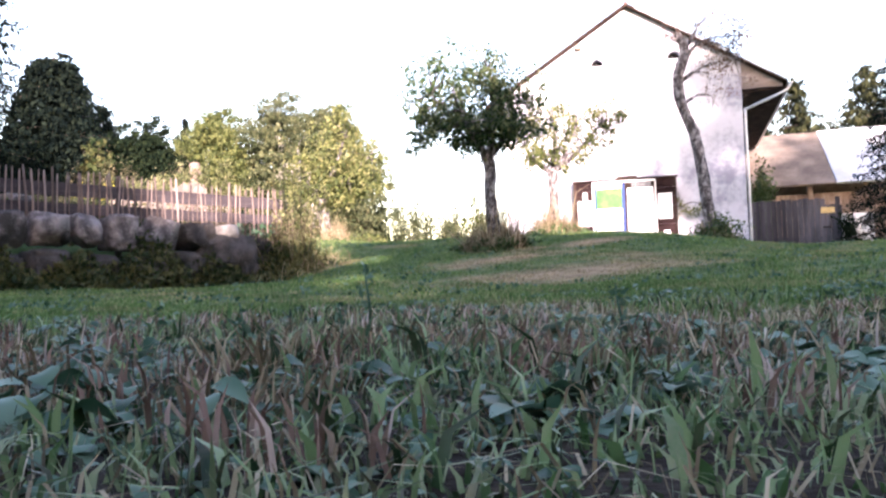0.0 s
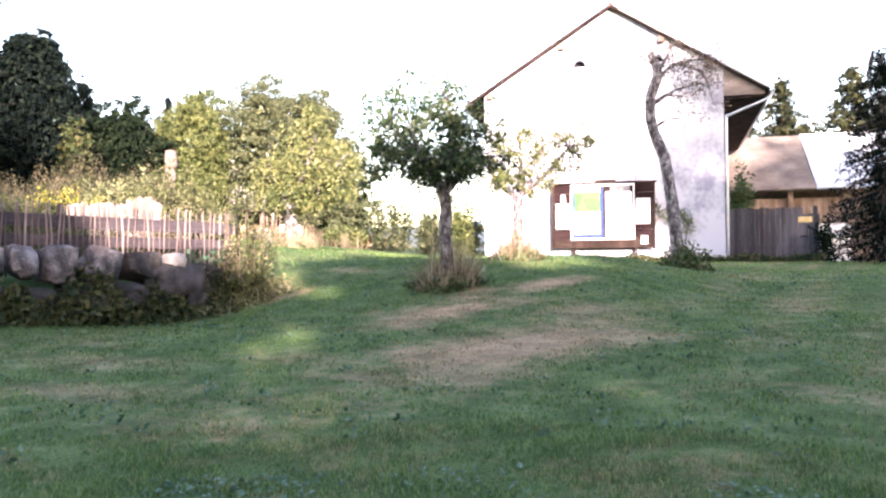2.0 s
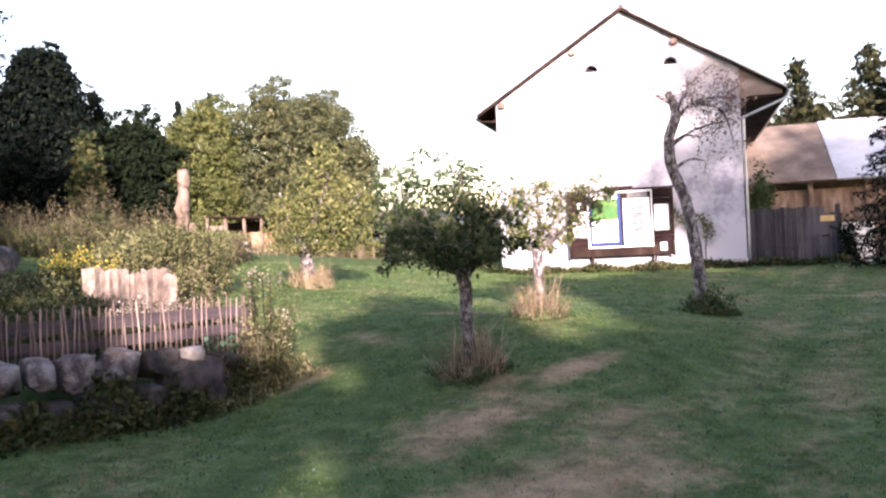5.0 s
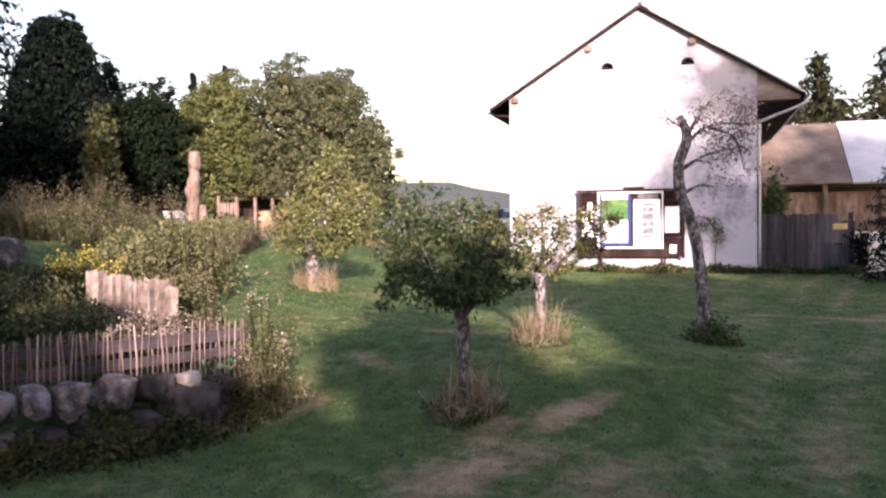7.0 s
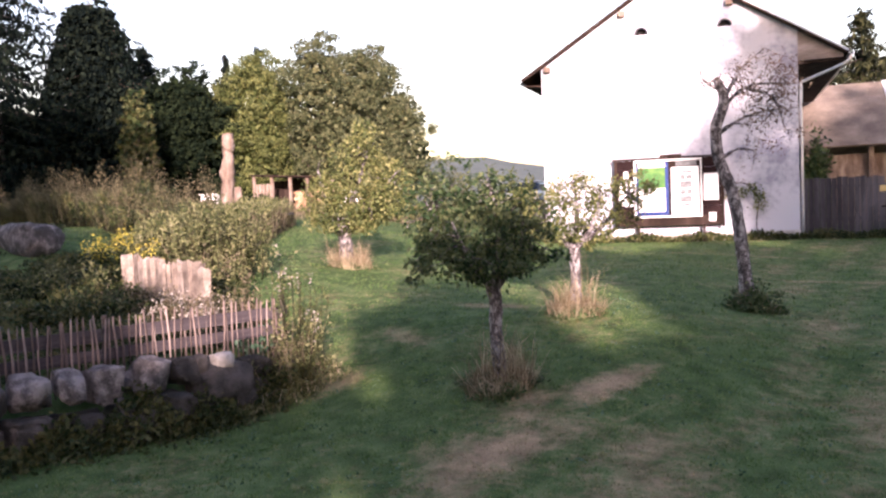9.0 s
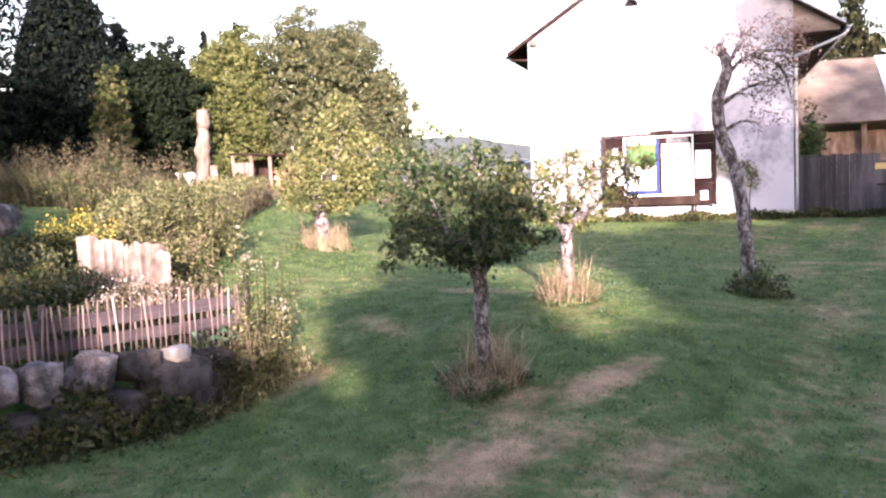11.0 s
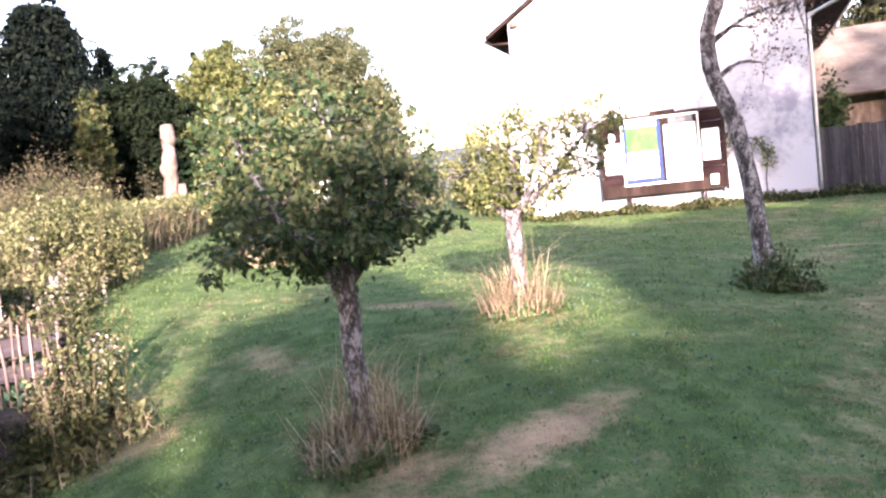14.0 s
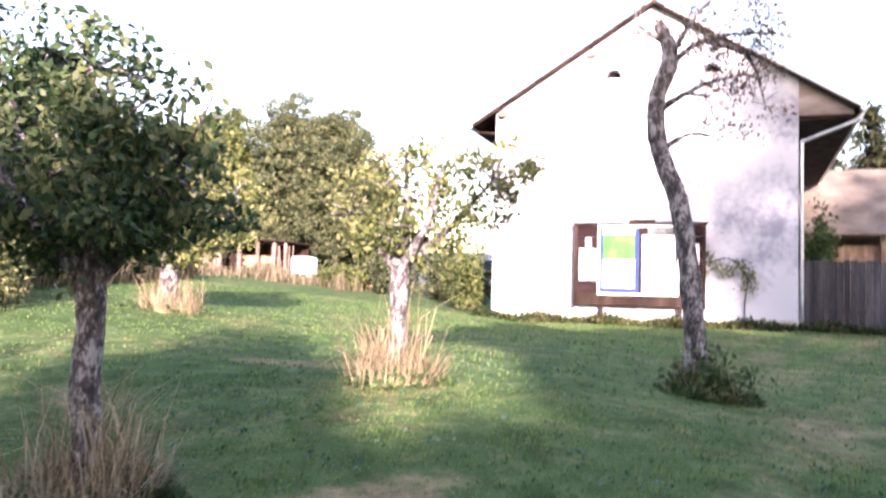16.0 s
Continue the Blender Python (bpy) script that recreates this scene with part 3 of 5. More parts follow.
for u in (230, 562):
    panel("post", u - 6, 437.5, u + 6, 565, BY - 0.03, BY + 0.06, M_DARKWOOD, bevel=0.006)
    panel("back_post", u - 6, 100, u + 6, 437, BY + 0.032, BY + 0.1, M_DARKWOOD)
case = panel("case", 222, 108, 548, 384, BY - 0.05, BY - 0.003, M_DARKWOOD, "dark case behind white framed glass", 0.004)
for n, a in (("frame_bar", (212, 99, 555, 107.5)), ("frame_bar", (212, 385, 555, 393)), ("frame_bar", (212, 108, 221.5, 384.5)), ("frame_bar", (548.5, 108, 555, 384.5))):
    panel(n, *a, BY - 0.085, BY - 0.042, M_WHITE, "white frame bar", 0.004, case)
panel("blue_bar", 223, 128, 233, 364, BY - 0.075, BY - 0.052, M_BLUE, "blue frame bar", 0.003, case)
panel("blue_bar", 372, 112, 388, 364, BY - 0.075, BY - 0.052, M_BLUE, "blue frame bar", 0.003, case)
panel("blue_bar", 223, 364.5, 388, 381, BY - 0.075, BY - 0.052, M_BLUE, "blue frame bar", 0.003, case)
panel("poster_header", 234, 110, 371, 137, BY - 0.06, BY - 0.053, M_PAPER, "white poster heading", 0, case)
panel("poster_picture", 234, 138, 371, 244, BY - 0.06, BY - 0.053, M_GREENPRINT, "green meadow picture", 0, case)
panel("poster_sheet", 234, 245, 371, 363, BY - 0.06, BY - 0.053, M_PAPER, "white poster sheet", 0, case)
panel("heading_strip", 425, 108.5, 530, 135, BY - 0.058, BY - 0.053, M_GREYINK, "grey heading strip", 0, case)
sheet = panel("notice_sheet", 402, 140, 540, 380, BY - 0.06, BY - 0.053, M_PAPER, "white sheet with small grey pictures", 0, case)
for u0, v0, u1, v1 in ((446, 160, 506, 172), (446, 178, 472, 205), (476, 182, 506, 205), (446, 211, 506, 246), (446, 252, 474, 280), (478, 252, 506, 280), (446, 286, 506, 318), (452, 326, 500, 340)):
    panel("print_block", u0, v0, u1, v1, BY - 0.064, BY - 0.0605, M_GREYINK, "grey printed block", 0, board)
for u0, v0, u1, v1 in ((130, 198, 213, 332), (157, 152, 182, 190), (564, 178, 636, 312), (588, 375, 622, 384)):
    panel("notice", u0, v0, u1, v1, BY - 0.012, BY - 0.004, M_PAPER, "white paper notice")
panel("hanging_notice", 588, 385, 622, 418, BY - 0.05, BY - 0.041, M_PAPER, "white paper notice")

# ---- plank gate, outbuilding and what stands by them ----
gate = empty("plank_gate", (5.1, 32, float(height(5.1, 32))), "tall weathered grey plank gate beside the house", "gate")
rng = random.Random(4)
x = 3.56
z0 = float(height(5, 32))
while x < 6.6:
    w = rng.uniform(0.15, 0.2)
    top = 3.1 + rng.uniform(-0.03, 0.03) - (0.25 if x > 6.2 else 0)
    part("plank", boxed((x - 5.1, -0.015, 0.03), (x + w - 0.012 - 5.1, 0.015, top - z0), 0.004), M_GREYWOOD, gate)
    x += w
for z in (0.5, 1.6):
    part("rail", boxed((3.56 - 5.1, 0.016, z), (1.5, 0.07, z + 0.1)), M_GREYWOOD, gate)
for px in (3.6, 6.62):
    part("post", boxed((px - 5.17, 0.02, -0.2), (px - 5.03, 0.16, 2.0), 0.01), M_GREYWOOD, gate)
part("name_board", boxed((0.95, -0.035, 1.42), (1.4, -0.017, 1.62), 0.003), M_SIGN, gate, "faded yellow board")
part("latch", boxed((1.0, -0.04, 0.9), (1.25, -0.016, 0.95), 0.003), M_BLACK, gate, "black iron latch")

panel_ = empty("spotted_panel", (7.15, 31.6, float(height(7.15, 31.6))), "white painted panel with dark round spots by the gate", "panel")
part("sheet", boxed((-0.5, 0, 0.0), (0.5, 0.03, 1.35), 0.006), M_WHITE, panel_)
for k in range(11):
    bm = bmesh.new()
    bmesh.ops.create_cone(bm, cap_ends=True, segments=10, radius1=rng.uniform(0.04, 0.08), radius2=0.03, depth=0.01, matrix=Matrix.Translation((-0.38 + 0.19 * (k % 5) + rng.uniform(-0.05, 0.05), -0.006, 0.2 + 0.42 * (k // 5) + rng.uniform(-0.1, 0.12))) @ Matrix.Rotation(math.pi / 2, 4, "X"))
    part("spot", bm, M_DARKWOOD, panel_, "dark round spot")

barn = empty("outbuilding", (9, 42, float(height(9, 42))), "low timber outbuilding under a brown and pale sheet roof", "barn")
bz = float(height(9, 42))
BB = Matrix.Translation((-9, -42, -bz))
part("roof_slope", moved(profile_slab([(40.0, 4.47), (44.5, 7.55), (44.5, 7.65), (39.9, 4.55)], -8.0, -4.2), BB @ Matrix(((0, -1, 0, 0), (1, 0, 0, 0), (0, 0, 1, 0), (0, 0, 0, 1)))), M_BARNROOF, barn, "brown fibre-cement roof")
part("roof_slope", moved(profile_slab([(39.95, 4.48), (44.5, 7.6), (44.5, 7.7), (39.85, 4.56)], -14.5, -8.005), BB @ Matrix(((0, -1, 0, 0), (1, 0, 0, 0), (0, 0, 1, 0), (0, 0, 0, 1)))), M_METALROOF, barn, "pale metal sheet roof")
part("back_slope", moved(profile_slab([(44.5, 7.55), (49, 4.5), (49, 4.6), (44.5, 7.65)], -14.5, -4.2), BB @ Matrix(((0, -1, 0, 0), (1, 0, 0, 0), (0, 0, 1, 0), (0, 0, 0, 1)))), M_BARNROOF, barn)
for k, px in enumerate((4.5, 7.0, 9.3, 11.8, 14.2)):
    part("post", moved(boxed((px - 0.1, 40.5, 1.0), (px + 0.1, 40.7, 4.6), 0.01), BB), M_PALEWOOD, barn, "pale timber post")
part("wall_plate", moved(boxed((4.3, 40.45, 4.55), (14.4, 40.75, 4.7), 0.01), BB), M_DARKWOOD, barn)
part("boarded_front", moved(boxed((4.3, 40.8, 1.0), (14.4, 40.86, 4.2)), BB), M_PALEWOOD, barn, "sunlit pale boarded front")
part("back_wall", moved(boxed((4.3, 48.5, 1.0), (14.4, 48.6, 4.5)), BB), M_DARKWOOD, barn)
for px in (4.3, 14.3):
    part("end_wall", moved(boxed((px, 40.87, 1.0), (px + 0.1, 48.49, 4.4)), BB), M_DARKWOOD, barn)

# ---- car seen past the house corner ----
car = empty("car", (-9.3, 46.0, float(height(-9.3, 46.0))), "white car parked beside the house", "car")


def loft(sections):
    """A closed skin through rings of equal length."""
    bm = bmesh.new()
    rings = [[bm.verts.new(p) for p in s] for s in sections]
    n = len(rings[0])
    for a, b in zip(rings, rings[1:]):
        for k in range(n):
            bm.faces.new((a[k], a[(k + 1) % n], b[(k + 1) % n], b[k]))
    bm.faces.new(list(reversed(rings[0])))
    bm.faces.new(rings[-1])
    bmesh.ops.recalc_face_normals(bm, faces=bm.faces)
    return bm


def ring_at(y, w, z0, z1, r=0.12):
    return [(-w + r, y, z0), (w - r, y, z0), (w, y, z0 + r), (w, y, z1 - r), (w - r, y, z1), (-w + r, y, z1), (-w, y, z1 - r), (-w, y, z0 + r)]


part("body", loft([ring_at(-2.0, 0.7, 0.45, 0.75), ring_at(-1.9, 0.82, 0.3, 0.95), ring_at(-0.9, 0.86, 0.28, 1.0), ring_at(1.7, 0.86, 0.28, 1.02), ring_at(2.0, 0.8, 0.35, 0.95)]), M_WHITE, car)
part("cabin", loft([ring_at(-1.05, 0.74, 0.99, 1.04, 0.02), ring_at(-0.35, 0.66, 0.99, 1.5, 0.1), ring_at(1.1, 0.66, 0.99, 1.52, 0.1), ring_at(1.85, 0.72, 0.99, 1.1, 0.03)]), M_GLASS, car, "dark car windows")
part("roof", boxed((-0.6, -0.3, 1.51), (0.6, 1.15, 1.56), 0.02), M_WHITE, car)
for wx in (-0.8, 0.8):
    for wy in (-1.25, 1.25):
        bm = bmesh.new()
        bmesh.ops.create_cone(bm, cap_ends=True, segments=20, radius1=0.31, radius2=0.31, depth=0.2, matrix=Matrix.Translation((wx, wy, 0.31)) @ Matrix.Rotation(math.pi / 2, 4, "Y"))
        part("wheel", bm, M_RUBBER, car, "black wheel")


# ---- trees ----
def tree(name, base, trunk, radii, limbs, clumps, leaf, size, label, seed, bark=M_BARK, aspect=0.5, group="", twigs=0, category="tree", shell=0.35, core=()):
    """trunk: points from the ground up; limbs: lists of points; clumps: (centre, radii, how many leaves)."""
    r = np.random.default_rng(seed)
    pr = random.Random(seed)
    base = Vector(base)
    th = empty(name, base, label, category, group)
    bm = bmesh.new()
    path = smooth_path(trunk, 4)
    rad = [float(v) for v in np.interp(np.linspace(0, 1, len(path)), np.linspace(0, 1, len(radii)), radii)]
    tube(bm, path, rad, 10, 0.09, pr)
    part("trunk", bm, bark, th)
    wood = path[len(path) * 2 // 3:]
    for lp in limbs:
        p = smooth_path(lp, 3)
        wood = wood + p[1:]
        r0 = rad[-1] * 0.62 if len(lp[0]) == 3 else rad[-1]
        part("limb", tube(bmesh.new(), p, [r0 * (1 - 0.8 * i / (len(p) - 1)) for i in range(len(p))], 7, 0.08, pr), bark, th)
    if twigs:
        bm = bmesh.new()
        for c, rr, n in clumps:
            for _ in range(max(3, int(twigs * min(1, n / 800)))):
                q = Vector(ball(r, 1, c, rr, 0.9)[0])
                a = min(wood, key=lambda w: (w - q).length + pr.uniform(0, 0.15))
                m = (a + q) / 2 + Vector((pr.uniform(-1, 1), pr.uniform(-1, 1), pr.uniform(-0.3, 1))) * 0.18 * (q - a).length
                tube(bm, smooth_path([a, m, q], 2), [0.014 * size / 0.06, 0.011 * size / 0.06, 0.008 * size / 0.06, 0.005, 0.003], 4)
        part("twig_work", bm, bark, th)
    pts = []
    for c, rr, n in clumps:
        # leaves sit in tufts, which leave gaps between them
        k = max(6, n // 26)
        tufts = ball(r, k, c, rr, shell)
        idx = r.integers(0, k, n)
        pts.append(tufts[idx] + r.normal(size=(n, 3)) * np.asarray(rr) * 0.14)
    part("crown", leaf_mesh("crown", np.concatenate(pts), r, size, aspect=aspect), leaf, th)
    if core:
        # the deep foliage that closes the crown
        c, rr, n, wide = core
        part("inner_foliage", leaf_mesh("inner_foliage", ball(r, n, c, rr, 0.0), r, wide, aspect=0.8), leaf, th)
    return th


def g(x, y):
    return (x, y, float(height(x, y)))


B1 = g(-1.0, 10.25)
tree("fruit_tree", B1, [(0.06, 0, -0.1), (0.04, 0, 0.25), (0.0, 0.0, 0.6), (0.01, 0, 0.95), (-0.03, 0, 1.2)], [0.108, 0.08, 0.073, 0.073, 0.088],
     [[(0, 0, 1.12), (-0.3, 0.1, 1.5), (-0.75, 0.15, 2.0)], [(0, 0, 1.15), (0.1, -0.1, 1.6), (0.05, -0.1, 2.2)], [(0, 0, 1.1), (0.2, 0.1, 1.4), (0.35, 0.2, 1.8)], [(0, 0, 1.1), (-0.2, -0.3, 1.5), (-0.3, -0.5, 1.9)]],
     [((-0.68, 0.1, 2.0), (0.4, 0.42, 0.48), 1000), ((-0.82, 0.1, 2.2), (0.34, 0.36, 0.42), 260), ((-0.98, 0.0, 1.7), (0.2, 0.22, 0.22), 150), ((0.6, 0.0, 1.95), (0.2, 0.22, 0.24), 150), ((-0.85, -0.1, 1.36), (0.22, 0.22, 0.15), 130), ((0.62, 0.1, 1.48), (0.2, 0.22, 0.18), 130), ((-0.3, 0.1, 2.4), (0.5, 0.4, 0.25), 260), ((-0.15, 0.0, 1.7), (0.5, 0.55, 0.5), 2000), ((0.22, 0.05, 1.65), (0.36, 0.45, 0.45), 1500), ((-0.42, 0, 1.5), (0.5, 0.55, 0.28), 1500), ((0.1, 0, 2.1), (0.36, 0.36, 0.34), 700), ((0.1, -0.1, 1.45), (0.48, 0.5, 0.24), 1000)],
     M_APPLE, 0.062, "small pruned fruit tree with dense dark green crown", 11, group="orchard trees", twigs=14)
B2 = g(-0.7, 13.52)
tree("fruit_tree", B2, [(0, 0, -0.1), (0, 0, 0.3), (0.0, 0, 0.7), (0.0, 0, 1.05)], [0.11, 0.082, 0.076, 0.09],
     [[(0, 0, 0.98), (-0.25, 0, 1.15), (-0.45, 0.05, 1.45)], [(0, 0, 1.0), (0.05, 0, 1.5), (0.02, 0, 1.95)], [(0, 0, 0.98), (0.35, 0.05, 1.25), (0.8, 0.1, 1.75)], [(0, 0, 0.98), (0.3, -0.2, 1.3), (0.45, -0.25, 1.8)]],
     [((-0.4, 0, 1.55), (0.34, 0.35, 0.42), 800), ((0.05, 0, 1.6), (0.42, 0.4, 0.5), 1300), ((0.6, 0.05, 1.65), (0.42, 0.4, 0.4), 950), ((0.9, 0.1, 1.85), (0.3, 0.3, 0.25), 330), ((0.3, 0, 1.2), (0.3, 0.3, 0.22), 350), ((-0.05, -0.1, 1.25), (0.36, 0.35, 0.2), 520)],
     M_APPLE_Y, 0.062, "small pruned fruit tree with sparse sunlit yellowish crown", 12, group="orchard trees", twigs=16)
B3 = g(1.73, 15.23)
z3 = B3[2]
tree("fruit_tree", B3, [(0.02, 0, -0.1), (-0.05, 0, 1.4 - z3), (-0.12, 0, 2.1 - z3), (-0.22, 0, 2.7 - z3), (-0.37, 0, 3.1 - z3), (-0.44, 0, 3.4 - z3), (-0.43, 0, 3.75 - z3), (-0.32, 0, 4.05 - z3), (-0.34, 0, 4.3 - z3), (-0.43, 0, 4.48 - z3)], [0.135, 0.105, 0.098, 0.095, 0.095, 0.09, 0.09, 0.085, 0.07, 0.055],
     [[(-0.4, 0, 3.6 - z3), (0.0, 0.05, 3.85 - z3), (0.5, 0.1, 3.95 - z3)], [(-0.38, 0, 3.2 - z3), (-0.12, 0, 3.35 - z3), (0.15, 0, 3.3 - z3)], [(0.0, 0.05, 4.3 - z3), (0.42, 0.1, 4.12 - z3), (0.58, 0.1, 3.6 - z3)], [(-0.32, 0, 4.05 - z3), (0.0, 0.05, 4.3 - z3), (0.35, 0.1, 4.35 - z3), (0.8, 0.1, 4.3 - z3)], [(-0.33, 0, 4.1 - z3), (-0.05, 0.1, 4.6 - z3), (0.3, 0.1, 4.9 - z3)], [(-0.4, 0, 3.6 - z3), (-0.2, 0, 3.75 - z3), (0.1, 0, 3.7 - z3)], [(-0.36, 0, 4.3 - z3), (-0.6, -0.05, 4.45 - z3), (-0.66, -0.05, 4.65 - z3)]],
     [((0.25, 0.1, 4.3 - z3), (0.6, 0.4, 0.55), 2100), ((0.45, 0.1, 3.8 - z3), (0.45, 0.35, 0.55), 420), ((-0.5, 0, 4.5 - z3), (0.22, 0.2, 0.25), 120), ((0.0, 0, 3.3 - z3), (0.25, 0.2, 0.5), 90)],
     M_DRYLEAF, 0.042, "crooked old fruit tree with nearly bare withered crown", 13, group="orchard trees", twigs=30)
B4 = g(-6.75, 18.0)
tree("fruit_tree", B4, [(0, 0, -0.1), (0.03, 0, 0.4), (0, 0, 0.8), (0.0, 0, 1.1)], [0.2, 0.16, 0.15, 0.15],
     [[(0, 0, 1.0), (-0.4, 0, 1.6), (-0.6, 0, 2.2)], [(0, 0, 1.0), (0.3, 0.1, 1.7), (0.6, 0, 2.4)], [(0, 0, 1.0), (0.7, 0, 1.5), (1.2, 0, 1.9)]],
     [((-0.45, 0, 1.4), (0.5, 0.6, 0.6), 1700), ((0.3, 0, 2.0), (0.8, 0.8, 0.8), 3200), ((1.0, 0.1, 1.65), (0.65, 0.7, 0.7), 2400), ((0.55, 0, 2.75), (0.4, 0.4, 0.42), 800), ((0.25, -0.2, 1.1), (0.85, 0.6, 0.34), 1700)],
     M_APPLE_Y, 0.09, "sunlit fruit tree with full yellow-green crown", 14, group="orchard trees", twigs=10)


def clump_grass(name, x, y, radius, tall, n, label, seed, weeds=500):
    """Uncut straw and weeds round a trunk."""
    r = np.random.default_rng(seed)
    th = empty(name, g(x, y), label, "grass tuft", "uncut tufts round the trunks")
    # stalks spring from a few uneven bunches, some of them fallen over
    k = 14
    ba, bd = r.uniform(0, 2 * np.pi, k), radius * r.uniform(0.15, 0.55, k)
    tallness, idx = r.uniform(0.4, 1.25, k), r.integers(0, k, n)
    px = bd[idx] * np.cos(ba[idx]) + r.normal(0, 0.05, n)
    py = bd[idx] * np.sin(ba[idx]) + r.normal(0, 0.07, n)
    b = np.stack([px, py, height(px + x, py + y) - float(height(x, y)) - 0.02], 1)
    tallest = tall * 1.2 * tallness[idx] * r.uniform(0.25, 1.15, n)
    part("dry_straw", blade_mesh("dry_straw", b, r, tallest, 0.0075, 1.1), M_STRAW, th, "straw-coloured dry stalks")
    # a pale skirt of dead grass leaning outwards
    q = n * 2
    a = r.uniform(0, 2 * np.pi, q)
    d = radius * r.uniform(0.25, 0.75, q) * (0.8 + 0.3 * np.sin(2 * a + seed))
    px, py = d * np.cos(a), d * np.sin(a)
    b = np.stack([px, py, height(px + x, py + y) - float(height(x, y)) - 0.01], 1)
    part("dead_grass", blade_mesh("dead_grass", b, r, tall * 0.45 * r.uniform(0.4, 1.3, q), 0.005, 1.7), M_STRAW, th, "pale dead grass")
    m = n // 5
    ang = r.uniform(0, 2 * np.pi, m)
    b = np.stack([radius * 0.6 * np.cos(ang), radius * 0.6 * np.sin(ang), np.full(m, 0.03)], 1)
    b[:, 2] += height(b[:, 0] + x, b[:, 1] + y) - float(height(x, y))
    part("dry_straw", blade_mesh("fallen_straw", b, r, tall * 0.5 * r.uniform(0.5, 1.2, m), 0.007, 2.6), M_STRAW, th, "fallen straw")
    n2 = weeds
    a = r.uniform(0, 2 * np.pi, n2)
    d = radius * np.sqrt(r.uniform(0.05, 1, n2)) * (0.78 + 0.22 * np.sin(3 * a + seed) + 0.1 * np.sin(7 * a))
    px, py = d * np.cos(a), d * np.sin(a)
    b = np.stack([px, py, height(px + x, py + y) - float(height(x, y)) + r.uniform(0.01, 0.2, n2) * (1.15 - d / radius)], 1)
    part("undergrowth", leaf_mesh("weeds", b, r, 0.07, droop=-0.1, aspect=0.55), M_TUFTWEED, th, "low green weeds")
    return th


clump_grass("grass_tuft", -0.96, 10.2, 0.54, 0.7, 420, "dry straw tuft and weeds round a trunk", 31, 1100)
clump_grass("grass_tuft", -0.68, 13.45, 0.55, 0.7, 420, "dry straw tuft round a trunk", 32, 700)
clump_grass("grass_tuft", 1.8, 15.15, 0.5, 0.36, 260, "low green weeds with some straw round a trunk", 33, 1300)
clump_grass("grass_tuft", -6.6, 17.9, 0.8, 0.75, 520, "dry straw tuft round a trunk", 34, 500)


def spruce(name, x, y, top, radius, seed, leaf=M_SHADE_NEEDLE, n=26, label="tall dark spruce tree standing", spread=1.0, size=0.34, low=0.06, group="spruces", core=0, taper=0.75):
    """A conical conifer: whorls of drooping boughs hung with needle sprays."""
    r = np.random.default_rng(seed)
    pr = random.Random(seed)
    th = empty(name, g(x, y), label, "conifer", group)
    h = top - float(height(x, y))
    part("trunk", tube(bmesh.new(), [(0, 0, -0.1), (0, 0, h * 0.5), (0, 0, h)], [h * 0.018, h * 0.01, 0.01], 8), M_BARK_D, th)
    pts, bm = [], bmesh.new()
    for k in range(n):
        f = low + (1 - low) * (k / n) ** 0.9
        rr = radius * (1 - f) ** taper * pr.uniform(0.75, 1.15) + 0.12
        m = max(4, int(9 * (1 - f)) + 3)
        for j in range(m):
            w = 2 * math.pi * (j + pr.random()) / m
            L = rr * pr.uniform(0.75, 1.12)
            z = h * f + pr.uniform(-0.2, 0.2)
            tip = Vector((math.cos(w) * L, math.sin(w) * L, z - L * 0.28))
            tube(bm, [(0, 0, z), tuple(tip)], [0.03, 0.006], 3)
            q = int(10 + 26 * L)
            u = r.uniform(0.12, 1.03, q)[:, None]
            p = np.array([0, 0, z]) * (1 - u) + np.array(tip) * u
            p = p + r.normal(size=(q, 3)) * np.array([0.12, 0.12, 0.06]) * (0.5 + L * 0.25)
            pts.append(p)
    part("bough_work", bm, M_BARK_D, th)
    part("crown", leaf_mesh("crown", np.concatenate(pts), r, size, droop=0.5, aspect=0.35), leaf, th)
    if core:
        f, w = low + (0.94 - low) * r.uniform(0, 1, core) ** 1.4, r.uniform(0, 2 * np.pi, core)
        d = radius * 0.78 * (1 - f) ** taper * np.sqrt(r.uniform(0, 1, core))
        c = np.stack([d * np.cos(w), d * np.sin(w), h * f], 1)
        part("inner_foliage", leaf_mesh("inner_foliage", c, r, 0.38, droop=0.6, aspect=0.6), leaf, th)
    return th


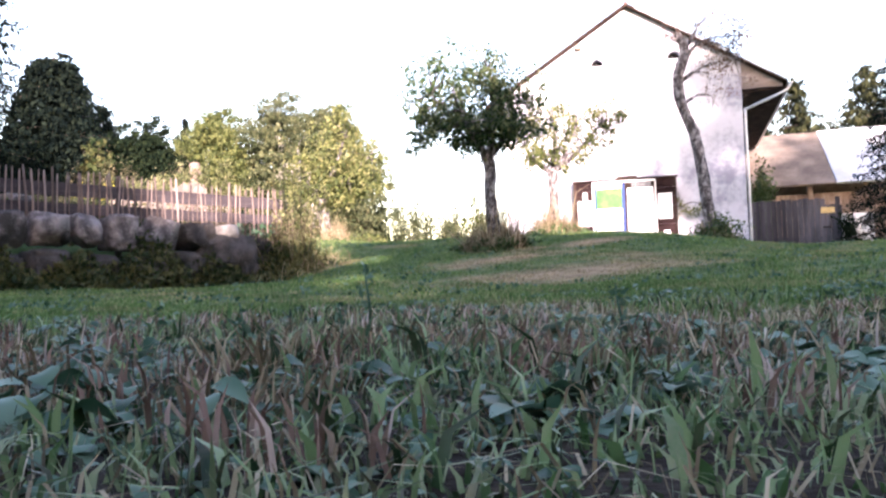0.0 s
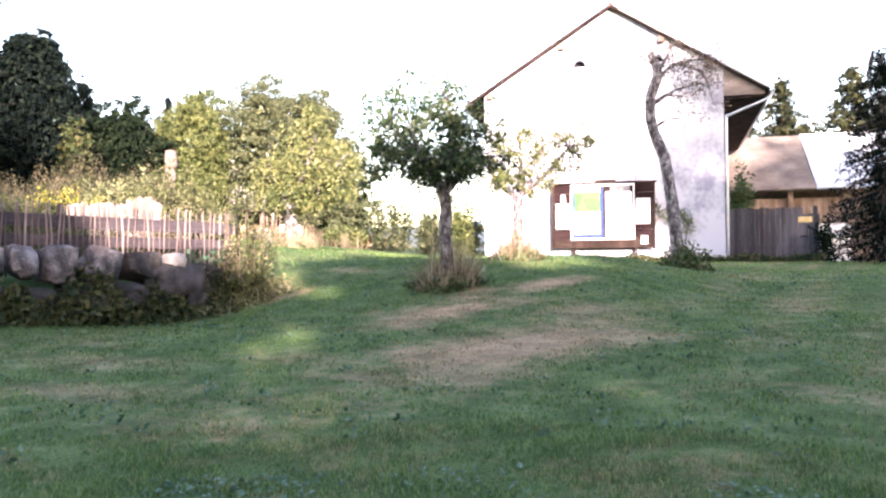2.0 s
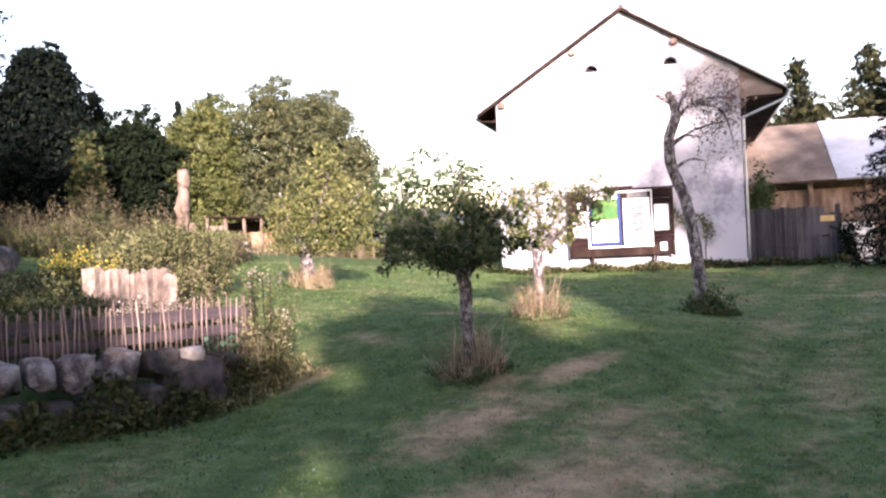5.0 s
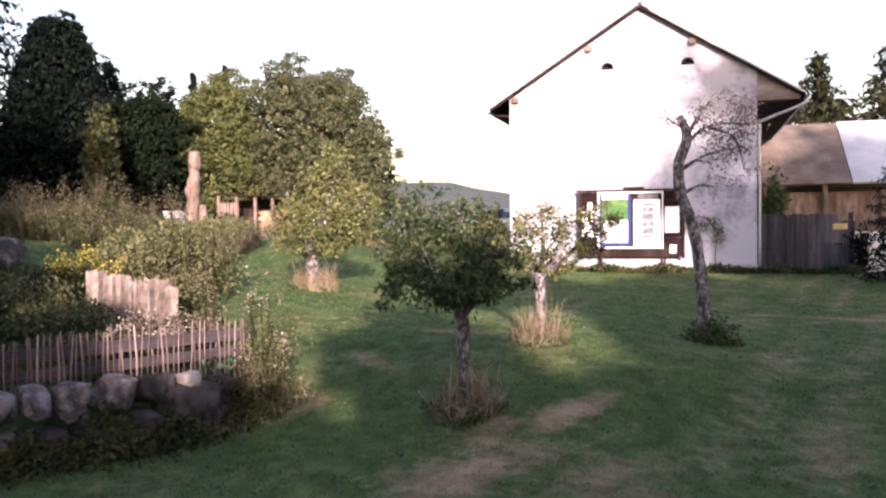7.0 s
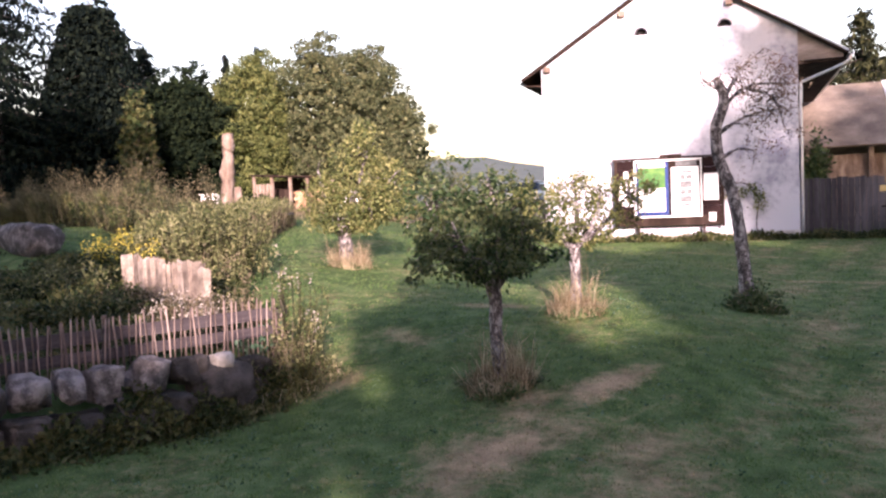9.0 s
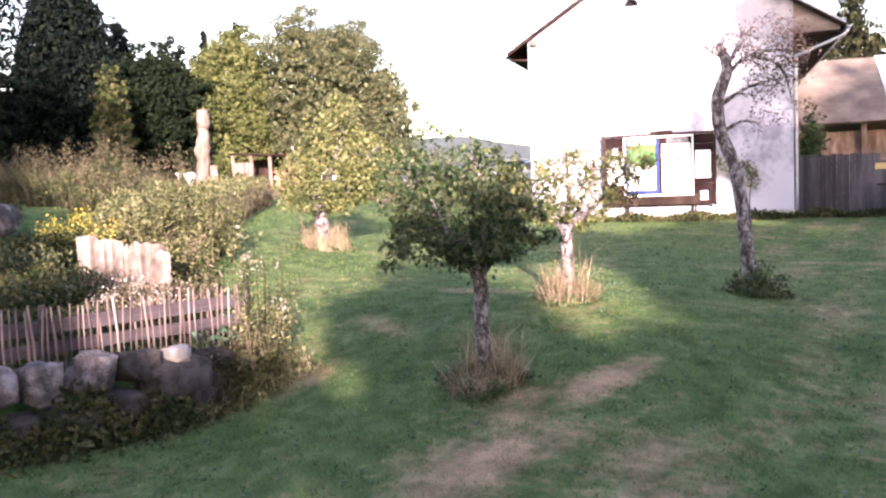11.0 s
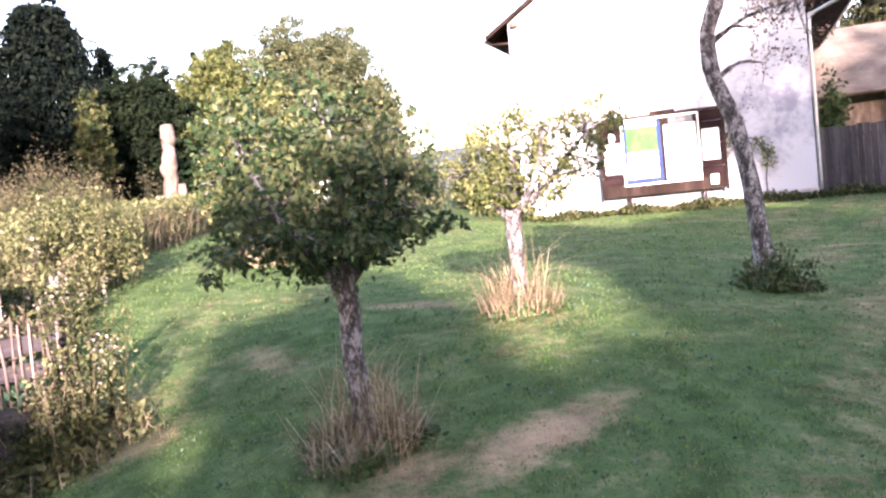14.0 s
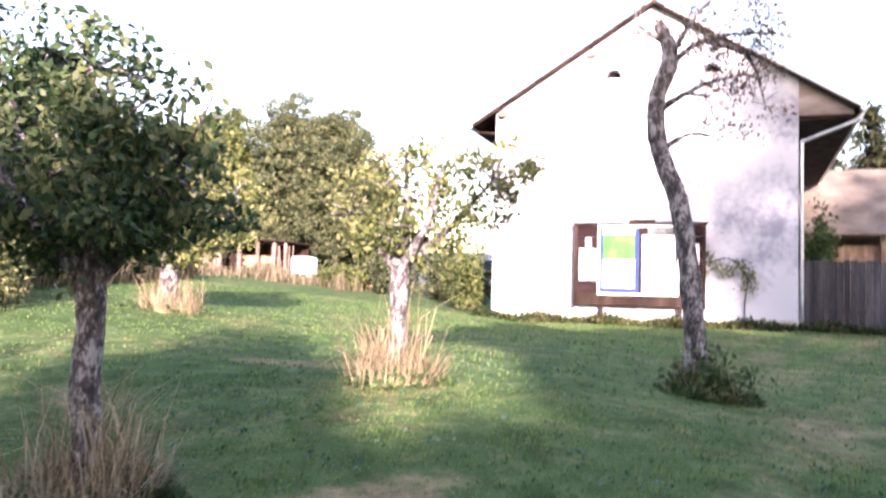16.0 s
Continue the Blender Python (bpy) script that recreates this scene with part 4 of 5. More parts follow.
def broad(name, x, y, top, radius, seed, leaf, label, n=9000, size=0.2, low=0.25, group="woodland trees", lobes=9):
    """A full-grown broadleaf: trunk, limbs, and a crown of uneven lobes."""
    r = np.random.default_rng(seed)
    b = g(x, y)
    h = top - b[2]
    clumps, limbs = [], []
    for k in range(lobes):
        w = 2 * math.pi * (k * 0.618 + r.uniform(0, 0.1))
        f = low + (0.88 - low) * ((k + 0.5) / lobes)
        d = radius * 0.62 * math.sqrt(max(0.05, 1 - ((f - 0.45) / 0.6) ** 2)) * r.uniform(0.6, 1.1)
        c = (d * math.cos(w), d * math.sin(w), h * f)
        s = radius * r.uniform(0.38, 0.55)
        clumps.append((c, (s, s, min(s * 0.85, h * 0.16)), n // lobes))
        limbs.append([(0, 0, h * f * 0.5), (c[0] * 0.5, c[1] * 0.5, h * f * 0.8), c])
    clumps.append(((0, 0, h * 0.86), (radius * 0.4, radius * 0.4, h * 0.13), n // lobes))
    return tree(name, b, [(0, 0, -0.1), (0.05, 0, h * 0.3), (0, 0, h * 0.75)], [h * 0.03, h * 0.022, h * 0.01], limbs, clumps, leaf, size, label, seed, M_BARK_D, 0.6, group, 0, shell=0.2)


# the wood behind the garden
def deep(x, y, top, rad, f=1.35):
    return 1.5 + (x - 1.5) * f, 1.5 + (y - 1.5) * f, 2.6 + (top - 2.6) * f, rad * f


def wood_tree(x, y, top, radius, seed, leaf, label, n, size, low=0.08, lobes=26):
    """A woodland broadleaf: many leafy lobes over a closed heart, with shade between them."""
    r = np.random.default_rng(seed)
    b = g(x, y)
    h = top - b[2]
    mid, half = h * (1 + low) / 2, h * (1 - low) / 2
    clumps, limbs = [], []
    for k in range(lobes):
        u = 1 - 2 * (k + 0.5) / lobes
        w = 2.39996 * k + r.uniform(-0.3, 0.3)
        wide = math.sqrt(1 - u * u) * (0.82 if u > 0 else 0.95) * r.uniform(0.78, 1.0)
        s = radius * r.uniform(0.24, 0.4)
        c = ((radius - s * 0.6) * wide * math.cos(w), (radius - s * 0.6) * wide * math.sin(w), mid + (half - s * 0.5) * u * r.uniform(0.88, 1.0))
        clumps.append((c, (s, s, s * 0.72), int(n * (s / radius / 0.32) ** 2 / lobes)))
        if k % 4 == 0:
            limbs.append([(0, 0, c[2] * 0.5), (c[0] * 0.5, c[1] * 0.5, c[2] * 0.8), c])
    return tree("broadleaf_tree", b, [(0, 0, -0.1), (0.05, 0, h * 0.3), (0, 0, h * 0.75)], [h * 0.03, h * 0.022, h * 0.01], limbs, clumps, leaf, size, label, seed, M_BARK_D, 0.6, "woodland trees", 0, shell=0.9,
                core=((0, 0, mid), (radius * 0.66, radius * 0.66, half * 0.8), int(150 * radius * half), size * 1.9))


spruce("spruce", *deep(-32.2, 31.6, 26.0, 5.4), 50, n=30, label="tall spruce in the wood, darkened as in shade", size=0.4, core=5000)
spruce("spruce", *deep(-38, 35, 21, 4.2), 51, n=28, label="tall spruce in the wood, darkened as in shade", size=0.46, core=900)
spruce("spruce", -41.0, 48.0, 18.4, 6.5, 52, n=46, label="broad dense spruce at the wood's edge, darkened as in shade", size=0.32, low=0.02, core=26000, taper=0.45)
spruce("spruce", *deep(-31.8, 42.0, 13.0, 3.6), 53, n=28, label="tall spruce in the wood, darkened as in shade", size=0.46, core=900)
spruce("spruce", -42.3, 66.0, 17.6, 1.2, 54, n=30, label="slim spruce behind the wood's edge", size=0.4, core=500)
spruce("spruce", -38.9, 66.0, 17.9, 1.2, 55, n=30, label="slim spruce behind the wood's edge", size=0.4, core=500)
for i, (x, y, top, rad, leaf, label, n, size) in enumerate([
        (-36.2, 51.6, 13.7, 4.7, M_SHADELEAF, "green broadleaf tree at the wood's edge, darkened as in shade", 22000, 0.24),
        # added tree: its paler leaves stand for sunlit boughs of the spruce behind
        (-35.0, 45.0, 11.2, 1.5, M_WEED, "thin paler tree added for the spruce's sunlit boughs", 2600, 0.2),
        (-32.1, 54.8, 15.0, 3.8, M_ACACIA, "sunlit yellow-green broadleaf tree", 32000, 0.19),
        (-27.6, 56.2, 16.2, 3.7, M_ASH, "grey-green broadleaf tree behind the meadow", 30000, 0.18),
        (-23.3, 55.5, 14.8, 3.5, M_ASH, "grey-green broadleaf tree behind the meadow", 28000, 0.18),
        (-20.4, 55.0, 10.8, 2.4, M_ASH, "low grey-green broadleaf tree behind the meadow", 13000, 0.17)]):
    wood_tree(x, y, top, rad, 60 + i, leaf, label, n, size)
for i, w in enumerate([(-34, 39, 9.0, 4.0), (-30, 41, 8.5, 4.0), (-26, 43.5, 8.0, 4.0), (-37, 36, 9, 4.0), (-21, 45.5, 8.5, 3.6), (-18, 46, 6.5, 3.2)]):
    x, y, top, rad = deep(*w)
    wood_tree(x, y, top, rad, 90 + i, M_SHADELEAF, "understorey tree in the wood, darkened as in shade", 6000, 0.42, 0.02, 18)
for i, (x, y, top, rad) in enumerate([(9.3, 60.5, 14.4, 4.8), (13.6, 60, 14.8, 5.0), (6.8, 62, 13.0, 4.4), (17, 61, 15.8, 4.6), (15.2, 58, 12.5, 3.8), (11.5, 66, 12.0, 4.0)]):
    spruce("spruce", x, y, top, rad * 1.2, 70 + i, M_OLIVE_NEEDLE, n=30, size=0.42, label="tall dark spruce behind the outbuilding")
spruce("young_spruce", 7.6, 27.0, 7.2, 1.9, 80, n=40, label="bushy young dark spruce beside the drive", size=0.14, group="")


def shrub(name, x, y, rx, ry, top, leaf, n, size, seed, label, stalks=0, droop=-0.1, aspect=0.5, flowers=None, category="shrub", group="", stalk_mat=None):
    """A bushy growth: stems from the ground, leaves in tufts about them."""
    r = np.random.default_rng(seed)
    pr = random.Random(seed)
    th = empty(name, g(x, y), label, category, group)
    h = top - float(height(x, y))
    k = max(8, int(14 * rx * ry) + 8)
    bm = bmesh.new()
    pts, tips = [], []
    for i in range(k):
        w, d = pr.uniform(0, 6.283), math.sqrt(pr.random())
        bx, by = rx * d * math.cos(w) * 0.8, ry * d * math.sin(w) * 0.8
        t = Vector((bx * 1.2 + pr.uniform(-0.1, 0.1), by * 1.2 + pr.uniform(-0.1, 0.1), h * pr.uniform(0.6, 1.03) * (1 - 0.35 * d * d)))
        z0 = float(height(x + bx, y + by)) - float(height(x, y)) - 0.03
        tube(bm, [(bx * 0.8, by * 0.8, z0), ((bx + t.x) / 2, (by + t.y) / 2, t.z * 0.55), tuple(t)], [0.012, 0.008, 0.003], 4)
        q = n // k
        u = r.uniform(0.12, 1.0, q)[:, None]
        p = np.array([bx * 0.8, by * 0.8, 0]) * (1 - u) + np.array(t) * u
        spread = 0.35 * max(rx, ry) / math.sqrt(k) + 0.05
        pts.append(p + r.normal(size=(q, 3)) * np.array([spread, spread, 0.05 * h]))
        tips.append(np.array(t))
    part("stem_work", bm, stalk_mat or M_REED, th)
    part("foliage", leaf_mesh("foliage", np.concatenate(pts), r, size, droop=droop, aspect=aspect), leaf, th)
    if flowers:
        fl = np.concatenate([t + r.normal(size=(48, 3)) * np.array([0.08, 0.08, 0.09 * h + 0.02]) for t in tips])
        part("blossom", leaf_mesh("blossom", fl, r, 0.045, aspect=0.8), flowers, th)
    return th

# ---- boulder wall and picket fence of the garden ----
def boulder(rng, sx, sy, sz, seed, square=0.35):
    """A rough block of field stone."""
    bm = bmesh.new()
    bmesh.ops.create_icosphere(bm, subdivisions=4, radius=1)
    off = Vector((seed * 3.7, seed * 1.3, seed * 2.1))
    pr = random.Random(seed * 7 + 1)
    planes = [(Vector((pr.gauss(0, 1), pr.gauss(0, 1), pr.gauss(0, 1))).normalized(), pr.uniform(0.8, 1.02)) for _ in range(7)]
    for v in bm.verts:
        p = v.co.normalized()
        q = Vector([math.copysign(abs(a) ** (1 - square), a) for a in p])
        for nrm, lim in planes:
            over = q.dot(nrm) - lim
            if over > 0:
                q = q - nrm * over * 0.9
        f = 1 + 0.08 * noise.noise(p * 1.6 + off) + 0.07 * noise.noise(p * 4 + off) + 0.05 * noise.noise(p * 9 + off) + 0.025 * noise.noise(p * 19 + off)
        v.co = Vector((q.x * sx / 2 * f, q.y * sy / 2 * f, q.z * sz / 2 * f)) * 1.0
    for f in bm.faces:
        f.smooth = True
    return bm


WALL_TURN = math.atan2(WALL_U[1], WALL_U[0])


def wall_point(t, d):
    return WALL_P + WALL_U * t + WALL_N * d


stone_wall = empty("boulder_wall", (WALL_P[0], WALL_P[1], 0.2), "dry wall of large grey boulders below the garden fence", "stone wall")
rng = random.Random(21)
TOP_ROW = [(-4.1, 0.42, 0.44), (-3.62, 0.4, 0.42), (-3.14, 0.42, 0.4), (-2.66, 0.38, 0.44), (-2.2, 0.4, 0.42), (-1.72, 0.42, 0.4), (-1.25, 0.4, 0.4), (-0.82, 0.38, 0.38), (-0.42, 0.3, 0.37), (-0.04, 0.39, 0.43), (0.45, 0.45, 0.45), (0.87, 0.34, 0.35)]
for k, (t, w, h) in enumerate(TOP_ROW):
    p = wall_point(t + 0.06, rng.uniform(-0.01, 0.03))
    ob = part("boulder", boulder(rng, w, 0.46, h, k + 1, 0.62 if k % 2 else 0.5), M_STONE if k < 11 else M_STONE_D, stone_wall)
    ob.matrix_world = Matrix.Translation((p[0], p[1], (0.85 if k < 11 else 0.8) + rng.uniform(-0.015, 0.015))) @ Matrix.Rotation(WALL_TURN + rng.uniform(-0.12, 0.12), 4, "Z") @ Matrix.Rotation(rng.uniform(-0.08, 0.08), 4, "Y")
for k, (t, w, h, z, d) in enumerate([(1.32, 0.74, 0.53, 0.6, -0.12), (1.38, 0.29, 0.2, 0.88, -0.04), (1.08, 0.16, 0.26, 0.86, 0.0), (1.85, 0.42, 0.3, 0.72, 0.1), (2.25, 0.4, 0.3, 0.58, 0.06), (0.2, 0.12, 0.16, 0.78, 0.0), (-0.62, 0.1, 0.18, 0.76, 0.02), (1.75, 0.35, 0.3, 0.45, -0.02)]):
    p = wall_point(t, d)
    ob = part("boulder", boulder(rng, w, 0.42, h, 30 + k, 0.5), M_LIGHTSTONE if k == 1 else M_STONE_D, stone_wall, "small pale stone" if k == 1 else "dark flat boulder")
    ob.matrix_world = Matrix.Translation((p[0], p[1], z)) @ Matrix.Rotation(WALL_TURN + rng.uniform(-0.1, 0.1), 4, "Z")
t = -4.4
k = 0
while t < 2.4:
    w = rng.uniform(0.36, 0.56)
    p = wall_point(t + w / 2, -0.03 + rng.uniform(-0.04, 0.04))
    ob = part("boulder", boulder(rng, w * 1.02, 0.55, 0.5, 60 + k, 0.6), M_STONE_D, stone_wall, "dark lower boulder")
    ob.matrix_world = Matrix.Translation((p[0], p[1], 0.34 + rng.uniform(-0.04, 0.04))) @ Matrix.Rotation(WALL_TURN + rng.uniform(-0.1, 0.1), 4, "Z")
    t += w
    k += 1

fence = empty("picket_fence", (*wall_point(0, 0.22), 0.8), "weathered wooden picket fence along the top of the boulders", "fence")
variants = []
for k in range(6):
    bm = bmesh.new()
    w, h = 0.019 + 0.005 * (k % 3), 0.68 + 0.014 * k
    pts = [(0, 0, -0.12), (0.008 * (k % 3 - 1), 0, h * 0.5), (0.012 * ((k + 1) % 3 - 1), 0, h - 0.04), (0.012 * ((k + 1) % 3 - 1), 0, h)]
    tube(bm, pts, [w / 2, w / 2 * 0.95, w / 2 * 0.85, w / 5], 6, 0.12, rng)
    me = bpy.data.meshes.new("picket")
    bm.to_mesh(me)
    bm.free()
    me.materials.append(M_PICKET)
    variants.append(me)


def fence_base(t):
    p = wall_point(t, 0.2 + 0.03 * math.sin(t))
    return Vector((p[0], p[1], max(0.8, float(height(p[0], p[1])) + 0.02) + 0.02))


t = -4.6
while t < 2.45:
    p = fence_base(t)
    ob = part("picket", rng.choice(variants), None, fence)
    ob.matrix_world = Matrix.Translation(p) @ Matrix.Rotation(WALL_TURN, 4, "Z") @ Matrix.Rotation(rng.gauss(0, 0.028), 4, "Y") @ Matrix.Rotation(rng.gauss(0, 0.02), 4, "X")
    t += rng.uniform(0.058, 0.08)
for z, half in ((0.29, 0.065), (0.51, 0.075)):
    for t0 in (-4.7, -2.3, 0.1):
        a, b = fence_base(t0), fence_base(t0 + 2.38)
        n = Vector((WALL_N[0], WALL_N[1], 0)) * 0.035
        bm = bmesh.new()
        L = (b - a).length
        box(bm, (0, -0.012, -half), (L, 0.012, half), 0.004)
        ob = part("rail", bm, M_RAIL, fence)
        ob.matrix_world = Matrix.Translation(a + n + Vector((0, 0, z))) @ Matrix.Rotation(WALL_TURN, 4, "Z")
for t0 in (-4.5, -2.2, 0.15, 2.45):
    p = fence_base(t0) + Vector((WALL_N[0], WALL_N[1], 0)) * 0.1
    bm = tube(bmesh.new(), [(0, 0, -0.4), (0, 0, 0.4), (0.01, 0, 0.72)], [0.04, 0.036, 0.032], 8, 0.06, rng)
    ob = part("post", bm, M_BARK_D, fence)
    ob.matrix_world = Matrix.Translation(p)

# upright slabs within the garden
slabs = empty("slab_edging", g(-7.3, 12.5), "row of pale sunlit upright stone slabs in the garden", "stone edging")
x = 0.0
while x < 2.75:
    w = rng.uniform(0.16, 0.34)
    f = (x + w / 2) / 2.75
    bm = boxed((-w / 2, -0.06, -0.55), (w / 2 - 0.012, 0.06, 0.55), 0.018)
    for v in bm.verts:
        v.co += Vector((rng.gauss(0, 0.018), rng.gauss(0, 0.018), rng.gauss(0, 0.035)))
    ob = part("slab", bm, M_PALE, slabs)
    ob.matrix_world = Matrix.Translation((-8.7 + 2.65 * f, 13.25 - 1.42 * f + rng.uniform(-0.05, 0.05), 1.35 - 0.06 * f + rng.uniform(-0.09, 0.07))) @ Matrix.Rotation(-0.49 + rng.uniform(-0.2, 0.2), 4, "Z") @ Matrix.Rotation(rng.uniform(-0.07, 0.07), 4, "Y")
    x += w
rock = empty("garden_rock", g(-12.6, 15.9), "large grey rounded rock among garden plants", "rock")
ob = part("stone", boulder(rng, 2.6, 1.0, 0.9, 120, 0.3), M_STONE, rock)
ob.matrix_world = Matrix.Translation((-13.8, 15.9, float(height(-12.6, 15.9)) + 0.3)) @ Matrix.Rotation(-0.4, 4, "Z")

# ---- garden and meadow growth ----
for i, (x, y, rx, top, leaf) in enumerate([(-11.4, 14.5, 0.8, 2.0, M_WEED), (-14.2, 14.6, 1.0, 2.1, M_SHADELEAF), (-12.6, 13.4, 0.9, 1.8, M_WEED), (-16.5, 15.5, 1.2, 2.4, M_WEED), (-10.9, 16.3, 0.9, 2.5, M_PALELEAF), (-15.3, 17.2, 1.1, 2.6, M_WEED), (-13.6, 12.0, 1.1, 1.9, M_SHADELEAF), (-11.0, 11.4, 1.0, 1.8, M_WEED)]):
    shrub("garden_bush", x, y, rx, rx, top, leaf, 3000, 0.09, 240 + i, "leafy unkempt garden bush near the rock")


def stalk_stand(name, x, y, rx, ry, top, n, leaf, size, seed, label, heads=None, per=46, head_size=0.03, loose=0.05, stems=M_REED):
    """Upright leafy stalks standing apart, each with its own height and lean."""
    r_, pr = np.random.default_rng(seed), random.Random(seed)
    th = empty(name, g(x, y), label, "garden plant")
    z0 = float(height(x, y))
    bm, pts, tips = bmesh.new(), [], []
    for i in range(n):
        w, d = pr.uniform(0, 6.283), math.sqrt(pr.random())
        bx, by = rx * d * math.cos(w), ry * d * math.sin(w)
        foot = float(height(x + bx, y + by)) - z0
        tall = (top - z0 - foot) * pr.uniform(0.5, 1.06) * (1 - 0.25 * d * d)
        tip = np.array([bx * 1.15 + pr.gauss(0, 0.07), by * 1.15 + pr.gauss(0, 0.07), foot + tall])
        root = np.array([bx, by, foot - 0.03])
        tube(bm, [tuple(root), tuple((root + tip) / 2 + np.array([pr.gauss(0, 0.02), pr.gauss(0, 0.02), 0])), tuple(tip)], [0.009, 0.007, 0.003], 4)
        u = r_.uniform(0.2, 1.0, per)[:, None]
        pts.append(root * (1 - u) + tip * u + r_.normal(size=(per, 3)) * np.array([loose, loose, 0.03]))
        tips.append(tip)
    part("stem_work", bm, stems, th)
    part("foliage", leaf_mesh("foliage", np.concatenate(pts), r_, size, droop=-0.25, aspect=0.38), leaf, th)
    if heads:
        fl = np.concatenate([t + r_.normal(size=(16, 3)) * np.array([0.045, 0.045, 0.06]) for t in tips[::2]])
        part("blossom", leaf_mesh("blossom", fl, r_, head_size, aspect=0.9), heads, th)
    return th


stalk_stand("aster_stand", -3.86, 10.75, 0.34, 0.34, 2.1, 26, M_PALELEAF, 0.055, 201, "tall aster stand with pale flower heads at the fence end", M_WHITEFL, 70, 0.03, 0.036)
stalk_stand("dry_stand", -3.8, 10.45, 0.32, 0.34, 1.3, 40, M_PALELEAF, 0.05, 202, "yellow-green dry stalks at the fence end", M_PLUME, 26, stems=M_PLUME)
shrub("goldenrod", -9.5, 14.0, 0.75, 0.6, 2.4, M_WEED, 1700, 0.08, 203, "goldenrod clump in yellow bloom", flowers=M_YELLOW)
stalk_stand("garden_stand", -8.1, 15.2, 0.9, 0.8, 2.95, 95, M_PALELEAF, 0.085, 205, "tall pale feathery garden plants", M_PALELEAF, 46, 0.05, 0.075)
stalk_stand("garden_stand", -9.6, 16.3, 1.1, 0.9, 2.9, 110, M_PALELEAF, 0.085, 206, "tall pale feathery garden plants", M_PALELEAF, 42, 0.05, 0.075)
shrub("garden_bush", -10.6, 13.0, 0.9, 0.8, 1.9, M_WEED, 3200, 0.08, 213, "leafy unkempt garden bush")
stalk_stand("garden_stand", -7.2, 13.6, 0.7, 0.5, 1.95, 50, M_PALELEAF, 0.075, 214, "pale dry garden plants by the slabs", M_PLUME, 36, 0.045, 0.07)
stalk_stand("garden_stand", -8.9, 11.9, 0.7, 0.6, 2.0, 44, M_PALELEAF, 0.08, 218, "tall leafy weeds in the garden bed", None, 34, 0.03, 0.06)
stalk_stand("garden_stand", -7.1, 11.75, 0.95, 0.3, 1.6, 70, M_PLUME, 0.06, 217, "dry brownish plants before the upright slabs", None, 22)
stalk_stand("garden_stand", -5.35, 11.6, 0.42, 0.42, 1.7, 46, M_PLUME, 0.06, 215, "dry brownish garden plants by the slabs", None, 30)
shrub("garden_bush", -8.6, 11.6, 0.6, 0.5, 1.8, M_WEED, 1800, 0.07, 216, "low leafy garden plants behind the fence")
shrub("garden_bush", -9.0, 12.0, 0.8, 0.7, 1.75, M_SHADELEAF, 2600, 0.08, 207, "dark leafy garden bush")
shrub("garden_bush", -7.6, 10.8, 0.8, 0.7, 1.6, M_WEED, 3600, 0.07, 208, "low leafy garden plants behind the fence")
shrub("garden_bush", -6.2, 9.6, 0.7, 0.7, 1.45, M_WEED, 3000, 0.06, 209, "low leafy garden plants behind the fence")
stalk_stand("garden_stand", -5.6, 10.9, 0.7, 0.6, 1.55, 60, M_PLUME, 0.06, 210, "dry brownish garden plants behind the fence", M_WHITEFL, 30)
shrub("garden_bush", -8.6, 9.3, 0.9, 0.9, 1.7, M_WEED, 3800, 0.07, 211, "low leafy garden plants behind the fence")
shrub("garden_bush", -4.35, 10.55, 0.22, 0.25, 1.25, M_CLOVER, 420, 0.09, 212, "leafy green plant at the fence end")

r = np.random.default_rng(300)


def meadow_spots(n):
    u, v = r.uniform(0, 1.35, n), r.uniform(0, 1, n)
    return -8.6 - 15 * u - 4.5 * v, 15.6 + 10.5 * u + 6.5 * v - 3.0 * u * v


def meadow_rise(x, y):
    """How tall the growth stands: uneven stands with hollows between."""
    return 0.95 + 0.42 * np.sin(x * 0.83 + 0.5 * y) * np.sin(y * 0.61 - 0.2 * x) + 0.25 * np.sin(x * 2.3 + y) * np.sin(y * 1.9) + 0.12 * np.sin(5.1 * x) * np.sin(4.3 * y + x)


px, py = meadow_spots(15000)
hh = meadow_rise(px, py) * r.uniform(0.45, 1.45, len(px))
stuff("tall_meadow", blade_mesh("tall_meadow", on_ground(px, py, -0.03), r, hh, 0.028, 0.6), M_REED, "tall unmown meadow grass gone to seed", "tall grass")
px, py = meadow_spots(54000)
b = on_ground(px, py)
b[:, 2] += r.uniform(0.0, 1.0, len(px)) ** 0.7 * meadow_rise(px, py) * 0.95
stuff("meadow_weeds", leaf_mesh("meadow_weeds", b, r, 0.13, droop=-0.1), M_WEED, "dense nettles and weeds in the meadow", "weeds")
# feathery seed heads standing over it
px, py = meadow_spots(520)
top = on_ground(px, py)
top[:, 2] += meadow_rise(px, py) * r.uniform(0.9, 1.5, len(px))
b = np.repeat(top, 26, 0) + r.normal(size=(26 * len(px), 3)) * np.array([0.07, 0.07, 0.22])
stuff("meadow_plumes", leaf_mesh("meadow_plumes", b, r, 0.075, droop=-0.2, aspect=0.3), M_MEADOW, "feathery seed heads over the meadow", "tall grass")
# pale dry growth along the border of lawn and meadow
n = 5200
u = r.uniform(0, 1, n)
px = np.interp(u, [0, 0.4, 1], [-8.0, -11.2, -14.2]) - np.abs(r.normal(0, 0.75, n))
py = np.interp(u, [0, 0.4, 1], [15.0, 21.5, 28.5]) + r.normal(0, 0.3, n)
stuff("border_grass", blade_mesh("border_grass", on_ground(px, py, -0.03), r, r.uniform(0.35, 1.15, n) * (0.85 + 0.25 * np.sin(px * 2.3 + py)), 0.02, 0.9), M_PLUME, "pale dry grass bordering the lawn", "tall grass")
